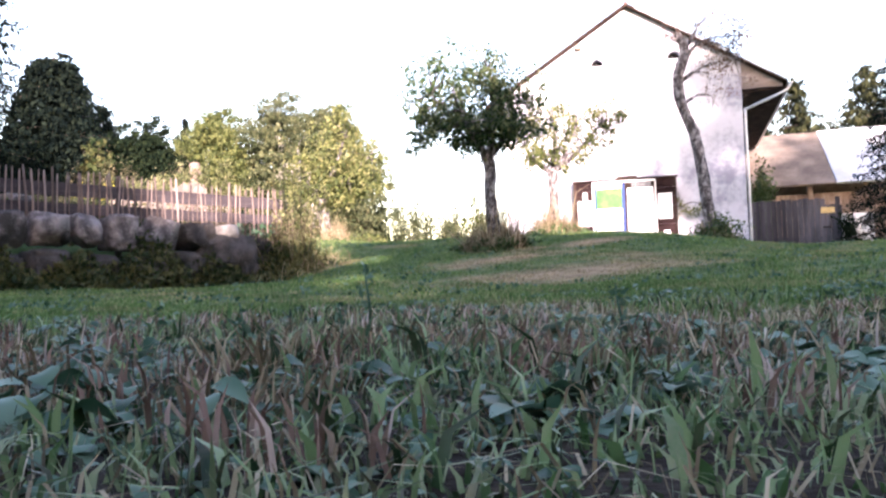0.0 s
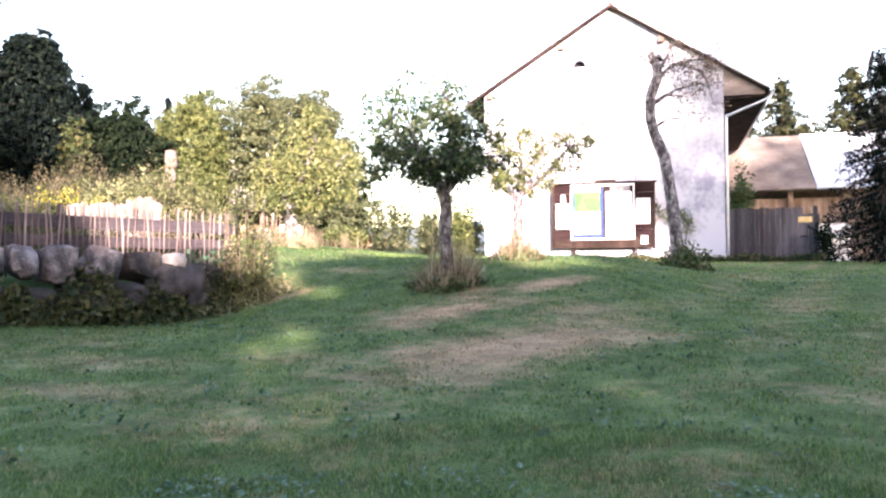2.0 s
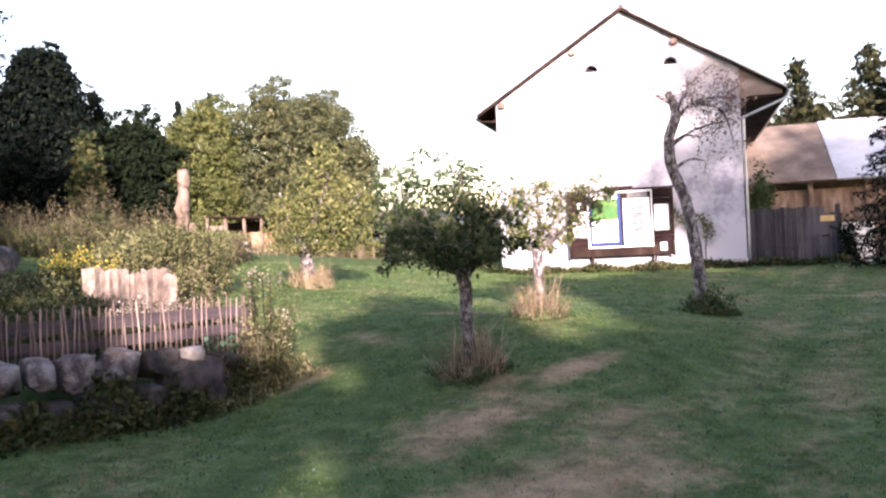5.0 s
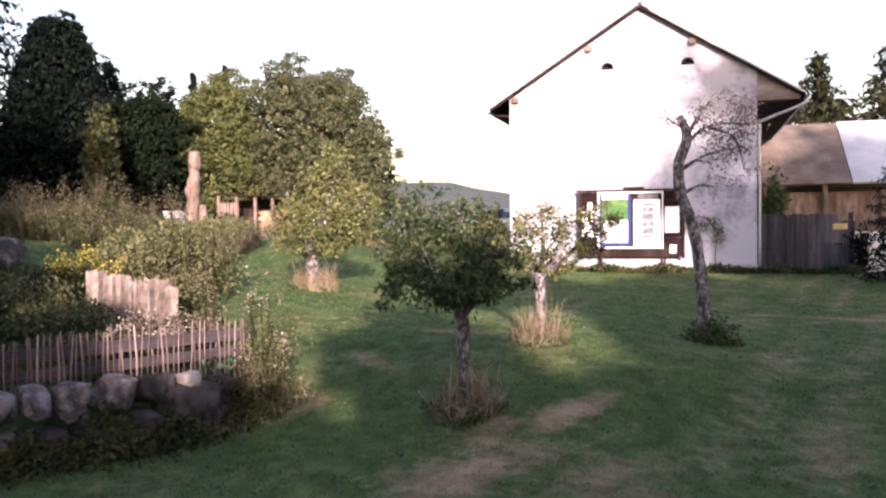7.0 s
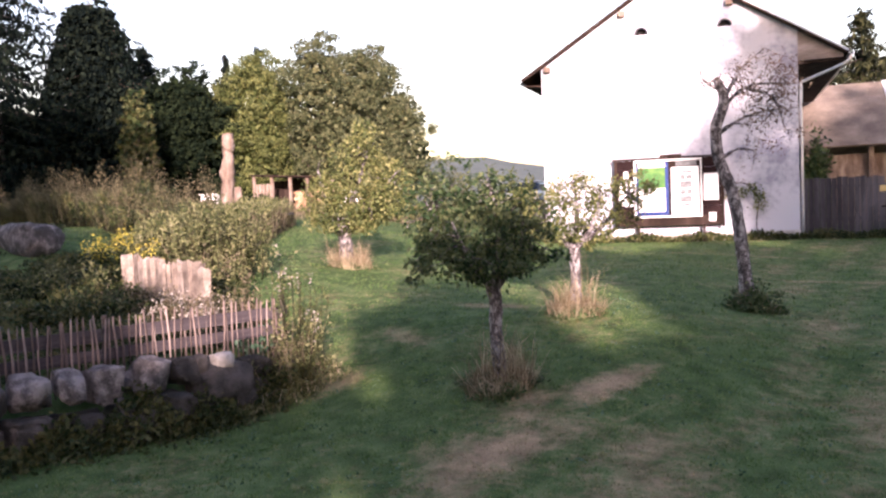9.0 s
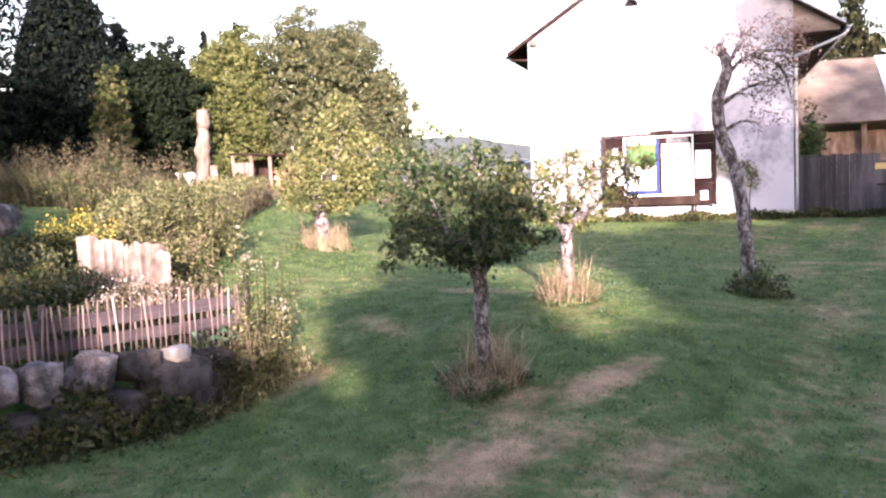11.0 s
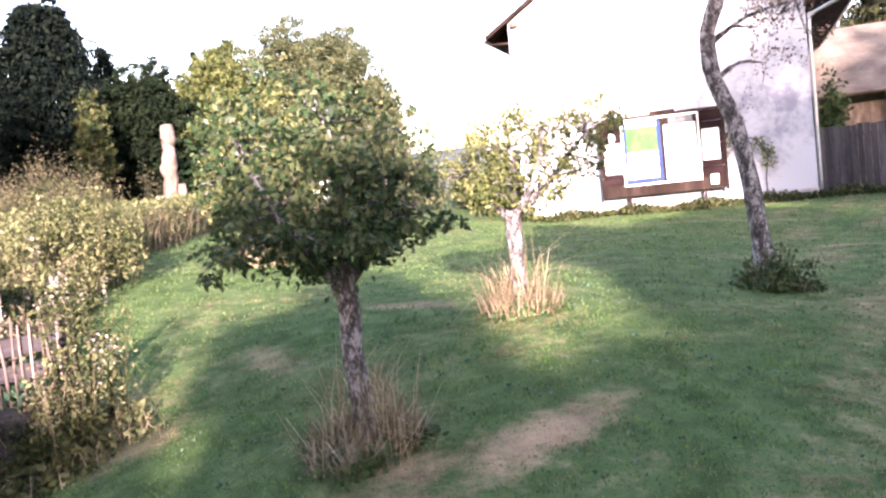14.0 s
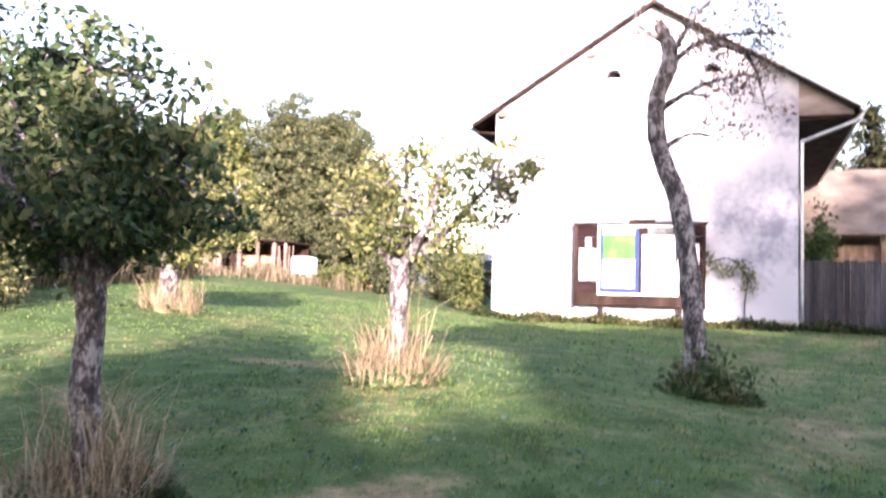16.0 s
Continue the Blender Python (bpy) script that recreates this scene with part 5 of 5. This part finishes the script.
px, py = np.repeat(px[:700], 16), np.repeat(py[:700], 16)
b = on_ground(px + r.normal(0, 0.1, len(px)), py + r.normal(0, 0.1, len(px)))
b[:, 2] += r.uniform(0.1, 1.0, len(px)) ** 0.8
stuff("border_leaves", leaf_mesh("border_leaves", b, r, 0.1, droop=-0.1, aspect=0.4), M_PALELEAF, "pale weeds bordering the lawn", "weeds")
# dry grass between the lawn and the shed
n = 9000
px, py = r.uniform(-24, -11.5, n), r.uniform(29.5, 44, n)
ok = (py > 29.5 + 0.35 * (px + 24) + 1.2 * np.sin(px * 1.3)) & (r.uniform(0, 1, n) < 0.55 + 0.45 * np.sin(px * 1.1) * np.sin(py * 0.9))
px, py = px[ok], py[ok]
stuff("shed_meadow", blade_mesh("shed_meadow", on_ground(px, py, -0.03), r, r.uniform(0.35, 1.0, len(px)) * (0.8 + 0.25 * np.sin(px * 1.7 + py)), 0.04, 0.8), M_PLUME, "dry uncut grass between the lawn and the shed", "tall grass")
# mixed low growth covering the garden bed
n = 15000
t_, d_ = r.uniform(-4.6, 2.6, n), 0.45 + 6.5 * r.uniform(0, 1, n) ** 1.1
px, py = WALL_P[0] + WALL_U[0] * t_ + WALL_N[0] * d_ + 0.35 * (d_ - 1), WALL_P[1] + WALL_U[1] * t_ + WALL_N[1] * d_ + 0.2 * (d_ - 1)
b = on_ground(px, py)
b[:, 2] += r.uniform(0.0, 0.55, n) * (0.6 + 0.5 * np.sin(px * 2.1 + 1) * np.sin(py * 2.7))
stuff("garden_growth", leaf_mesh("garden_growth", b, r, 0.085, droop=-0.1), M_WEED, "mixed low plants covering the garden bed", "garden plants")

# weeds along the foot of the boulders
n = 13000
t_, d_ = r.uniform(-4.5, 2.5, n), -np.abs(r.normal(0.0, 0.16, n)) - 0.22
px, py = WALL_P[0] + WALL_U[0] * t_ + WALL_N[0] * d_, WALL_P[1] + WALL_U[1] * t_ + WALL_N[1] * d_
b = on_ground(px, py)
b[:, 2] += r.uniform(0.0, 0.66, n) * (0.65 + 0.45 * np.sin(t_ * 5.1) * np.sin(t_ * 2.3 + 1)) * np.exp(-(np.abs(d_) - 0.22) / 0.3)
stuff("wall_foot_weeds", leaf_mesh("wall_foot_weeds", b, r, 0.075, droop=-0.1), M_WEED, "weeds along the foot of the boulder wall", "weeds")
n = 1300
t_, d_ = r.uniform(1.5, 2.9, n), r.normal(0.0, 0.25, n)
px, py = WALL_P[0] + WALL_U[0] * t_ + WALL_N[0] * d_, WALL_P[1] + WALL_U[1] * t_ + WALL_N[1] * d_
stuff("bank_straw", blade_mesh("bank_straw", on_ground(px, py, -0.02), r, 0.27, 0.008, 1.6), M_STRAW, "dry straw on the bank at the fence end", "dry grass")
n = 2600
t_, d_ = r.uniform(0.8, 2.9, n), r.normal(-0.15, 0.2, n)
px, py = WALL_P[0] + WALL_U[0] * t_ + WALL_N[0] * d_, WALL_P[1] + WALL_U[1] * t_ + WALL_N[1] * d_
b = on_ground(px, py)
b[:, 2] += r.uniform(0, 0.22, n) * (0.6 + 0.5 * np.sin(t_ * 6) * np.sin(d_ * 9))
stuff("bank_weeds", leaf_mesh("bank_weeds", b, r, 0.06, droop=-0.1), M_PALELEAF, "mixed weeds on the bank at the fence end", "weeds")
# growth along the foot of the house wall
n = 5500
px, py = r.uniform(HX0 - 0.6, 6.6, n), HY0 - 0.12 - np.abs(r.normal(0, 0.14, n))
b = on_ground(px, py)
b[:, 2] += r.uniform(0, 0.3, n) * (0.75 + 0.25 * np.sin(px * 3.3))
stuff("house_foot_weeds", leaf_mesh("house_foot_weeds", b, r, 0.11, droop=-0.2), M_WEED, "weeds along the foot of the house wall", "weeds")

climber = empty("wall_climber", g(2.0, 30.15), "arching green climber against the white wall", "climbing plant")
part("stem", tube(bmesh.new(), smooth_path([(0.2, 0.05, -0.1), (0.18, 0.05, 0.7), (0.25, 0.02, 1.3), (0.05, 0, 1.75), (-0.35, 0, 1.9), (-0.75, 0, 1.75)], 3), [0.02] * 16, 6), M_BARK_D, climber)
arch = np.array([[0.28, -0.02, 1.2], [0.3, 0, 1.45], [0.15, 0, 1.7], [-0.1, 0, 1.65], [-0.35, 0, 1.55], [-0.6, 0, 1.75], [-0.8, 0, 2.0], [-0.9, 0, 1.5]])
part("foliage", leaf_mesh("foliage", arch[r.integers(0, len(arch), 420)] + r.normal(size=(420, 3)) * np.array([0.1, 0.04, 0.09]), r, 0.1), M_APPLE_Y, climber)
shrub("corner_bush", 4.3, 33.2, 0.85, 0.5, 5.1, M_TUFTWEED, 5200, 0.16, 220, "dark leafy bush at the house corner")
shrub("corner_bush", 6.75, 31.3, 0.3, 0.3, 3.0, M_SHADELEAF, 900, 0.12, 221, "dark leafy bush by the gate")

# shrubs and distance between the wood and the house
for i, (x, y, rx, top, leaf) in enumerate([(-10.6, 36.0, 1.3, 5.0, M_ASH), (-8.9, 37.0, 1.0, 4.3, M_ASH), (-12.6, 36.0, 1.3, 3.2, M_ACACIA), (-6.3, 32.2, 0.8, 4.0, M_ACACIA), (-17.0, 30.5, 1.3, 3.4, M_WEED)]):
    shrub("wild_shrub", x, y, rx, rx, top, leaf, 2600, 0.16, 230 + i, "sunlit wild shrub at the meadow's edge")
bm = bmesh.new()
hx = np.linspace(-700, 500, 60)
ridge = [(float(x), 560 + 0.1 * abs(float(x)), 20 + 15 * math.exp(-((x + 190) / 110) ** 2) + 5 * math.sin(x * 0.021) + 2.5 * noise.noise(Vector((x * 0.05, 0, 0)))) for x in hx]
a = [bm.verts.new((x, y - 260, 0)) for x, y, z in ridge]
b_ = [bm.verts.new((x, y - 60, z * 0.75)) for x, y, z in ridge]
c_ = [bm.verts.new((x, y, z)) for x, y, z in ridge]
e_ = [bm.verts.new((x, y + 200, 0)) for x, y, z in ridge]
for p, q in ((a, b_), (b_, c_), (c_, e_)):
    for i in range(len(p) - 1):
        bm.faces.new((p[i], p[i + 1], q[i + 1], q[i])).smooth = True
tagged(part("hill", bm, M_HILL), "wooded hill far behind, haze put into its colour", "hill", kind="structure")

# ---- totem, shed and wood pile ----
totem = empty("carved_trunk", g(-18.7, 31.0), "pale barkless carved tree trunk standing in the meadow", "carved trunk")
bm = tube(bmesh.new(), smooth_path([(0.0, 0, -0.2), (-0.1, 0, 0.8), (0.05, 0, 1.6), (0.0, 0, 2.0), (0.14, 0, 2.5), (0.1, 0, 2.95), (0.2, 0, 3.1), (0.16, 0, 3.6)], 3), [(0.42, 0.37, 0.38, 0.36, 0.3, 0.29, 0.31, 0.33, 0.37, 0.38, 0.33, 0.31, 0.27, 0.24, 0.25, 0.25, 0.27, 0.33, 0.33, 0.3, 0.29, 0.24)[i] for i in range(22)], 12, 0.16, rng)
for v in bm.verts:
    v.co.x = 0.06 + (v.co.x - 0.06) * 0.72
part("column", bm, M_PALEWOOD, totem)
shrub("dry_shrub", -19.5, 31.0, 0.5, 0.5, 5.0, M_REED, 900, 0.1, 260, "dry rust-brown brush beside the carved trunk")
part("side_stub", tube(bmesh.new(), [(0.42, 0.1, -0.1), (0.45, 0.1, 0.8), (0.43, 0.1, 1.35)], [0.2, 0.18, 0.14], 8, 0.12, rng), M_PALEWOOD, totem)

shed = empty("wood_shed", g(-24.6, 47.4), "open lean-to shed stacked with firewood", "shed")
part("roof", boxed((-2.9, -1.4, 2.25), (3.2, 1.6, 2.35), 0.02, Matrix.Rotation(0.06, 4, "Y")), M_DARKWOOD, shed)
for px in (-2.6, -1.3, 0.0, 1.2, 2.3, 3.0):
    part("post", boxed((px - 0.08, -1.2, -0.1), (px + 0.08, -1.05, 2.35 - 0.06 * px), 0.01), M_PALEWOOD, shed, "pale shed post")
part("back_wall", boxed((-2.7, 1.2, -0.1), (3.1, 1.28, 2.15)), M_DARKWOOD, shed)
for k in range(5):
    part("board", boxed((-2.6 + 0.26 * k, -1.04, 0.5), (-2.4 + 0.26 * k, -1.0, 1.9), 0.005), M_PALEWOOD, shed, "pale board")
wood = empty("firewood_stack", g(-23.6, 47.2), "stack of split firewood under the shed roof", "firewood")
for row in range(7):
    for c in range(9):
        me = bmesh.new()
        tube(me, [(0, -0.45, 0), (0, 0.45, 0)], [0.11, 0.1], 6, 0.2, rng)
        ob = part("log", me, M_LOGEND, wood)
        ob.matrix_local = Matrix.Translation((-1.1 + 0.22 * c + 0.11 * (row % 2), 0.2, 0.12 + 0.19 * row)) @ Matrix.Rotation(rng.uniform(0, 6), 4, "Y")
for k in range(7):
    lean = empty("pole", g(-22.4 + 0.22 * k, 46.15), "pale pole leaning against the shed", "pole", "leaning poles")
    part("shaft", tube(bmesh.new(), [(0, 0, 0), (-0.25 + rng.uniform(-0.15, 0.1), 0.3, 1.9)], [0.05, 0.04], 6), M_PALEWOOD, lean)
hutch = empty("storage_box", g(-26.1, 40.2), "white painted box half hidden by meadow plants", "box")
part("body", boxed((-0.45, -0.4, -0.05), (0.45, 0.4, 1.25), 0.03), M_WHITE, hutch)
part("lid", boxed((-0.52, -0.46, 1.253), (0.52, 0.46, 1.32), 0.02), M_WHITE, hutch)
tank = empty("water_tank", g(-20.6, 46.6), "white plastic water tank beside the shed", "tank")
part("tank_body", boxed((-0.6, -0.5, 0.05), (0.6, 0.5, 1.3), 0.12), M_WHITE, tank)
part("pallet", boxed((-0.65, -0.55, -0.05), (0.65, 0.55, 0.05), 0.01), M_GREYWOOD, tank)
pile = empty("branch_pile", g(-12.3, 37.2), "heap of cut branches and logs on the grass", "wood pile")
for k in range(26):
    a = rng.uniform(-0.35, 0.35)
    x, z = rng.uniform(-0.9, 0.9), rng.uniform(0.05, 0.75)
    z *= 1 - abs(x) * 0.6
    ob = part("branch", tube(bmesh.new(), [(-0.6, 0, 0), (0.6, 0, rng.uniform(-0.05, 0.1))], [0.07, 0.05], 6, 0.1, rng), M_LOGEND if k % 2 else M_BARK_D, pile)
    ob.matrix_local = Matrix.Translation((x * 0.8, rng.uniform(-0.5, 0.5), z)) @ Matrix.Rotation(a, 4, "Z")
bench = empty("plank_bench", g(-14.2, 26.8), "grey plank bench at the meadow's edge", "bench")
part("seat", boxed((-0.95, -0.2, 0.42), (0.95, 0.2, 0.48), 0.01), M_GREYWOOD, bench)
for px in (-0.6, 0.6):
    part("leg", boxed((px - 0.05, -0.16, -0.05), (px + 0.05, 0.16, 0.418), 0.01), M_GREYWOOD, bench)

shrub("trunk_weeds", 1.76, 15.1, 0.42, 0.4, float(height(1.76, 15.1)) + 0.5, M_TUFTWEED, 800, 0.07, 262, "leafy weeds round the crooked trunk", category="weeds")
zb = float(height(7.2, 12.6))
tree("garden_tree", (7.2, 12.6, zb), [(0, 0, -0.1), (-0.1, 0, 1.2), (-0.2, 0, 2.4), (-0.3, 0, 3.2)], [0.14, 0.11, 0.09, 0.07], [[(-0.25, 0, 2.6), (-1.2, 0.1, 2.9), (-2.2, 0.2, 3.2), (-3.0, 0.2, 3.1)], [(-0.3, 0, 3.0), (-0.9, 0.2, 3.4), (-1.9, 0.3, 3.7)], [(-0.3, 0, 3.1), (0.4, -0.2, 3.5), (0.9, -0.3, 3.7)]],
     [((-2.7, 0.2, 2.75), (0.35, 0.4, 0.13), 500), ((-2.1, 0.3, 3.35), (0.5, 0.5, 0.3), 900), ((-2.75, 0.2, 2.2), (0.2, 0.3, 0.1), 140), ((-1.2, 0.1, 3.2), (0.6, 0.7, 0.5), 1500), ((0.3, 0, 3.4), (0.9, 0.8, 0.5), 1800)],
     M_SHADELEAF, 0.09, "dark leafy garden tree with a branch over the lawn", 263, bark=M_BARK_D, twigs=8)

# ---- unseen trees, added behind the viewpoint so that their shade lies over the lawn ----
side = Vector((heading.y, -heading.x, 0))
ROW = [(-34, 25, 28.0, 6.0), (-28, 25.5, 29.0, 6.0), (-22.5, 25, 29.0, 5.5), (-17.8, 25.5, 26.0, 4.6), (-13.8, 25.5, 14.2, 3.4), (-11, 25, 12.4, 2.8), (-8.9, 25.5, 11.7, 2.2), (-6.2, 25, 8.3, 2.3), (-3.6, 25.5, 7.05, 2.3), (-0.9, 25, 8.4, 2.2), (0.9, 25.6, 7.35, 2.3), (2.3, 25.2, 7.3, 1.7), (3.6, 25, 11.0, 2.8), (6.0, 25.5, 10.6, 3.0), (8.2, 25, 10.2, 2.8), (12.7, 24, 22.5, 4.9), (20, 25, 20.0, 5.0)]
for i, (k, back, top, rad) in enumerate(ROW):
    n = int(4200 * rad * min(top, 20) / 18 * (1.25 if top < 9 and k < 0 else 1))
    p = Vector((-1.0, 12.5, 0)) - heading * back + side * k
    broad("broadleaf_tree", p.x, p.y, top, rad, 400 + i, M_SHADELEAF, "unseen leafy tree added to shade the garden", n, 0.42, 0.05, "garden edge trees", lobes=14 if top > 12 else 10)

# two more unseen trees, added to dim the sky's light on the right-hand lawn
for i, (x, y, top, rad) in enumerate([(9.6, 8.2, 7.0, 2.6), (11.2, -1.5, 7.4, 2.6)]):
    broad("broadleaf_tree", x, y, top, rad, 430 + i, M_SHADELEAF, "unseen leafy tree added to shade the garden", 5200, 0.3, 0.15, "garden edge trees", lobes=12)

# ---- grass of the lawn ----
r = np.random.default_rng(500)
EX, EY = 1.17, 0.62
AIM = math.atan2(-0.278, 0.96)


def sector(n, r0, r1, half):
    d = np.sqrt(r.uniform(r0 * r0, r1 * r1, n))
    a = AIM + r.uniform(-half, half, n)
    return EX + d * np.sin(a), EY + d * np.cos(a)


def lawn(name, n, r0, r1, half, tall, wide, lean=0.8, extra=0.0):
    px, py = sector(n, r0, r1, half)
    t, d = along(px, py)
    ok = (d < -0.2) | (t > 2.9)
    px, py = px[ok], py[ok]
    tuft = 0.75 + 0.4 * np.sin(px * 7.1 + 2 * np.sin(py * 5.3)) * np.sin(py * 6.3)
    dr = np.clip(dryness(px, py) + extra * (r.uniform(0, 1, len(px)) < 0.5) + r.normal(0, 0.06, len(px)), 0, 1)
    hh = tall * tuft * r.uniform(0.5, 1.3, len(px)) * (1 - 0.45 * dr)
    return stuff(name, blade_mesh(name, on_ground(px, py, -0.004), r, hh, wide, lean, dr), M_BLADE if r0 < 1 else M_BLADE_FAR, "mown grass blades, partly dry", "grass")


lawn("near_grass", 21000, 0.2, 1.4, 0.75, 0.036, 0.0032, 1.2, 0.14)
lawn("wide_grass", 2800, 0.3, 2.2, 0.75, 0.058, 0.0065, 0.8, 0.0)
lawn("mid_grass", 52000, 1.3, 4.0, 0.7, 0.042, 0.0055, 1.1, 0.12)
lawn("far_grass", 120000, 4.0, 13.0, 0.64, 0.034, 0.009, 0.5, 0.0)
lawn("distant_grass", 60000, 13.0, 31.0, 0.55, 0.045, 0.022, 0.5, 0.0)
# broad leaves of plantain and clover close by
def oval_leaves(name, base, rng_, size):
    """Rounded leaves of eight faces, arched along the rib."""
    m = len(base)
    a, pitch = rng_.uniform(0, 2 * np.pi, m), rng_.uniform(-0.1, 0.75, m)
    L = size * rng_.uniform(0.6, 1.3, m)
    along_ = np.stack([np.cos(a) * np.cos(pitch), np.sin(a) * np.cos(pitch), np.sin(pitch)], 1)
    across = np.stack([-np.sin(a), np.cos(a), rng_.normal(0, 0.25, m)], 1)
    widths, co, faces = (0.12, 0.75, 1.0, 0.72, 0.08), [], []
    for s, w in enumerate(widths):
        u = s / 4
        mid = base + along_ * (L * u)[:, None] + np.array([0, 0, 1.0]) * (L * (0.25 * u - 0.55 * u * u))[:, None]
        for q in (-1, 0, 1):
            co.append(mid + across * (L * 0.34 * w * q)[:, None] + np.array([0, 0, 1.0]) * (L * 0.07 * abs(q) * w)[:, None])
    co = np.stack(co, 1).reshape(-1, 3)
    for k in range(m):
        o = 15 * k
        for s in range(4):
            for q in range(2):
                e = o + 3 * s + q
                faces.append((e, e + 1, e + 4, e + 3))
    return grid_mesh(name, co.tolist(), faces)


n = 8500
px, py = sector(n, 0.42, 3.2, 0.72)
keep = np.sin(px * 5 + 1.2) * np.sin(py * 4.2 + px) + r.uniform(-0.5, 0.5, n) > 0.25
px, py = px[keep], py[keep]
b = on_ground(px, py)
b[:, 2] += r.uniform(0.002, 0.018, len(px))
stuff("near_weeds", oval_leaves("near_weeds", b, r, 0.025), M_CLOVER, "broad weed leaves among the grass", "weeds")
n = 6500
px, py = sector(n, 0.22, 1.8, 0.75)
stuff("dead_grass", blade_mesh("dead_grass", on_ground(px, py, 0.002), r, 0.026, 0.0022, 2.2), M_STRAW, "dead cut grass lying between the blades", "dry grass")

# a few weed stalks that stand over the turf
for i, (x, y, tall) in enumerate([(0.84, 1.46, 0.1), (0.72, 1.4, 0.06), (0.79, 1.5, 0.055), (1.1, 1.6, 0.07)]):
    th = empty("weed_stalk", g(x, y), "thin green weed stalk standing over the turf", "weed", "weed stalks")
    part("stem", tube(bmesh.new(), [(0, 0, -0.01), (0.004, 0, tall * 0.5), (-0.003, 0.002, tall)], [0.0022, 0.0018, 0.001], 5), M_CLOVER, th)
    pts = np.stack([r.normal(0, 0.004, 14), r.normal(0, 0.004, 14), r.uniform(0.3, 1.0, 14) * tall], 1)
    part("foliage", leaf_mesh("foliage", pts, r, 0.013, droop=-0.1), M_CLOVER, th)

# small weeds scattered through the lawn
spots = np.stack(sector(800, 3.5, 15.0, 0.5), 1)
spots = spots[(along(spots[:, 0], spots[:, 1])[1] < -0.4) & (dryness(spots[:, 0], spots[:, 1]) < 0.38)]
m = len(spots)
b = on_ground(np.repeat(spots[:, 0], 6) + r.normal(0, 0.035, 6 * m), np.repeat(spots[:, 1], 6) + r.normal(0, 0.035, 6 * m), 0.018)
stuff("lawn_weeds", leaf_mesh("lawn_weeds", b, r, 0.032, droop=-0.15, aspect=0.6), M_CLOVER, "small clover and plantain plants scattered through the lawn", "weeds")
# rosettes of broad leaves and tangles of dead straw in the turf close by
spots = np.stack(sector(100, 0.42, 1.7, 0.7), 1)
b = on_ground(np.repeat(spots[:, 0], 7) + r.normal(0, 0.007, 700), np.repeat(spots[:, 1], 7) + r.normal(0, 0.007, 700), 0.008)
stuff("leaf_rosettes", oval_leaves("leaf_rosettes", b, r, 0.034), M_CLOVER, "rosettes of broad weed leaves in the turf", "weeds")
spots = np.stack(sector(34, 0.38, 1.7, 0.7), 1)
b = on_ground(np.repeat(spots[:, 0], 42) + r.normal(0, 0.028, 1428), np.repeat(spots[:, 1], 42) + r.normal(0, 0.028, 1428), 0.004)
stuff("straw_tangles", blade_mesh("straw_tangles", b, r, r.uniform(0.02, 0.06, 1428), 0.0026, 1.7), M_STRAW, "tangles of pale dead straw in the turf", "dry grass")

# cut stubble, in small upright bunches
spots = np.stack(sector(90, 0.34, 2.0, 0.7), 1)
m = 26 * len(spots)
b = on_ground(np.repeat(spots[:, 0], 26) + r.normal(0, 0.016, m), np.repeat(spots[:, 1], 26) + r.normal(0, 0.016, m), 0.002)
stuff("cut_stubble", blade_mesh("cut_stubble", b, r, r.uniform(0.018, 0.048, m), 0.0034, 0.7), M_STUBBLE, "bunches of brownish cut stubble in the turf", "dry grass")

# soil that shows between the tufts close by, their shade in its dark colour
co, faces = [], []
for i in range(14):
    for k in range(40):
        w = 2 * math.pi * k / 40
        d = (0.02 + 0.98 * i / 13) * (0.72 + 0.09 * math.sin(3 * w + 1) + 0.06 * math.sin(7 * w) + 0.04 * math.sin(13 * w + 2))
        x, y = EX - 0.12 + d * math.cos(w), EY + 0.5 + d * math.sin(w)
        co.append((x, y, float(height(x, y)) + 0.005))
        if i:
            a, q = (i - 1) * 40, (k + 1) % 40
            faces.append((a + k, a + 40 + k, a + 40 + q, a + q))
stuff("bare_soil", grid_mesh("bare_soil", co, faces), M_SOIL, "bare soil between the grass tufts, darkened for the shade there", "soil")

# small low leaves creeping over the soil
px, py = sector(3600, 0.2, 1.2, 0.75)
keep = np.sin(px * 11 + 0.4) * np.sin(py * 9 + 2 * px) + r.uniform(-0.6, 0.6, len(px)) > -0.1
stuff("creeping_weeds", oval_leaves("creeping_weeds", on_ground(px[keep], py[keep], 0.007), r, 0.015), M_CLOVER, "small creeping weed leaves over the soil", "weeds")
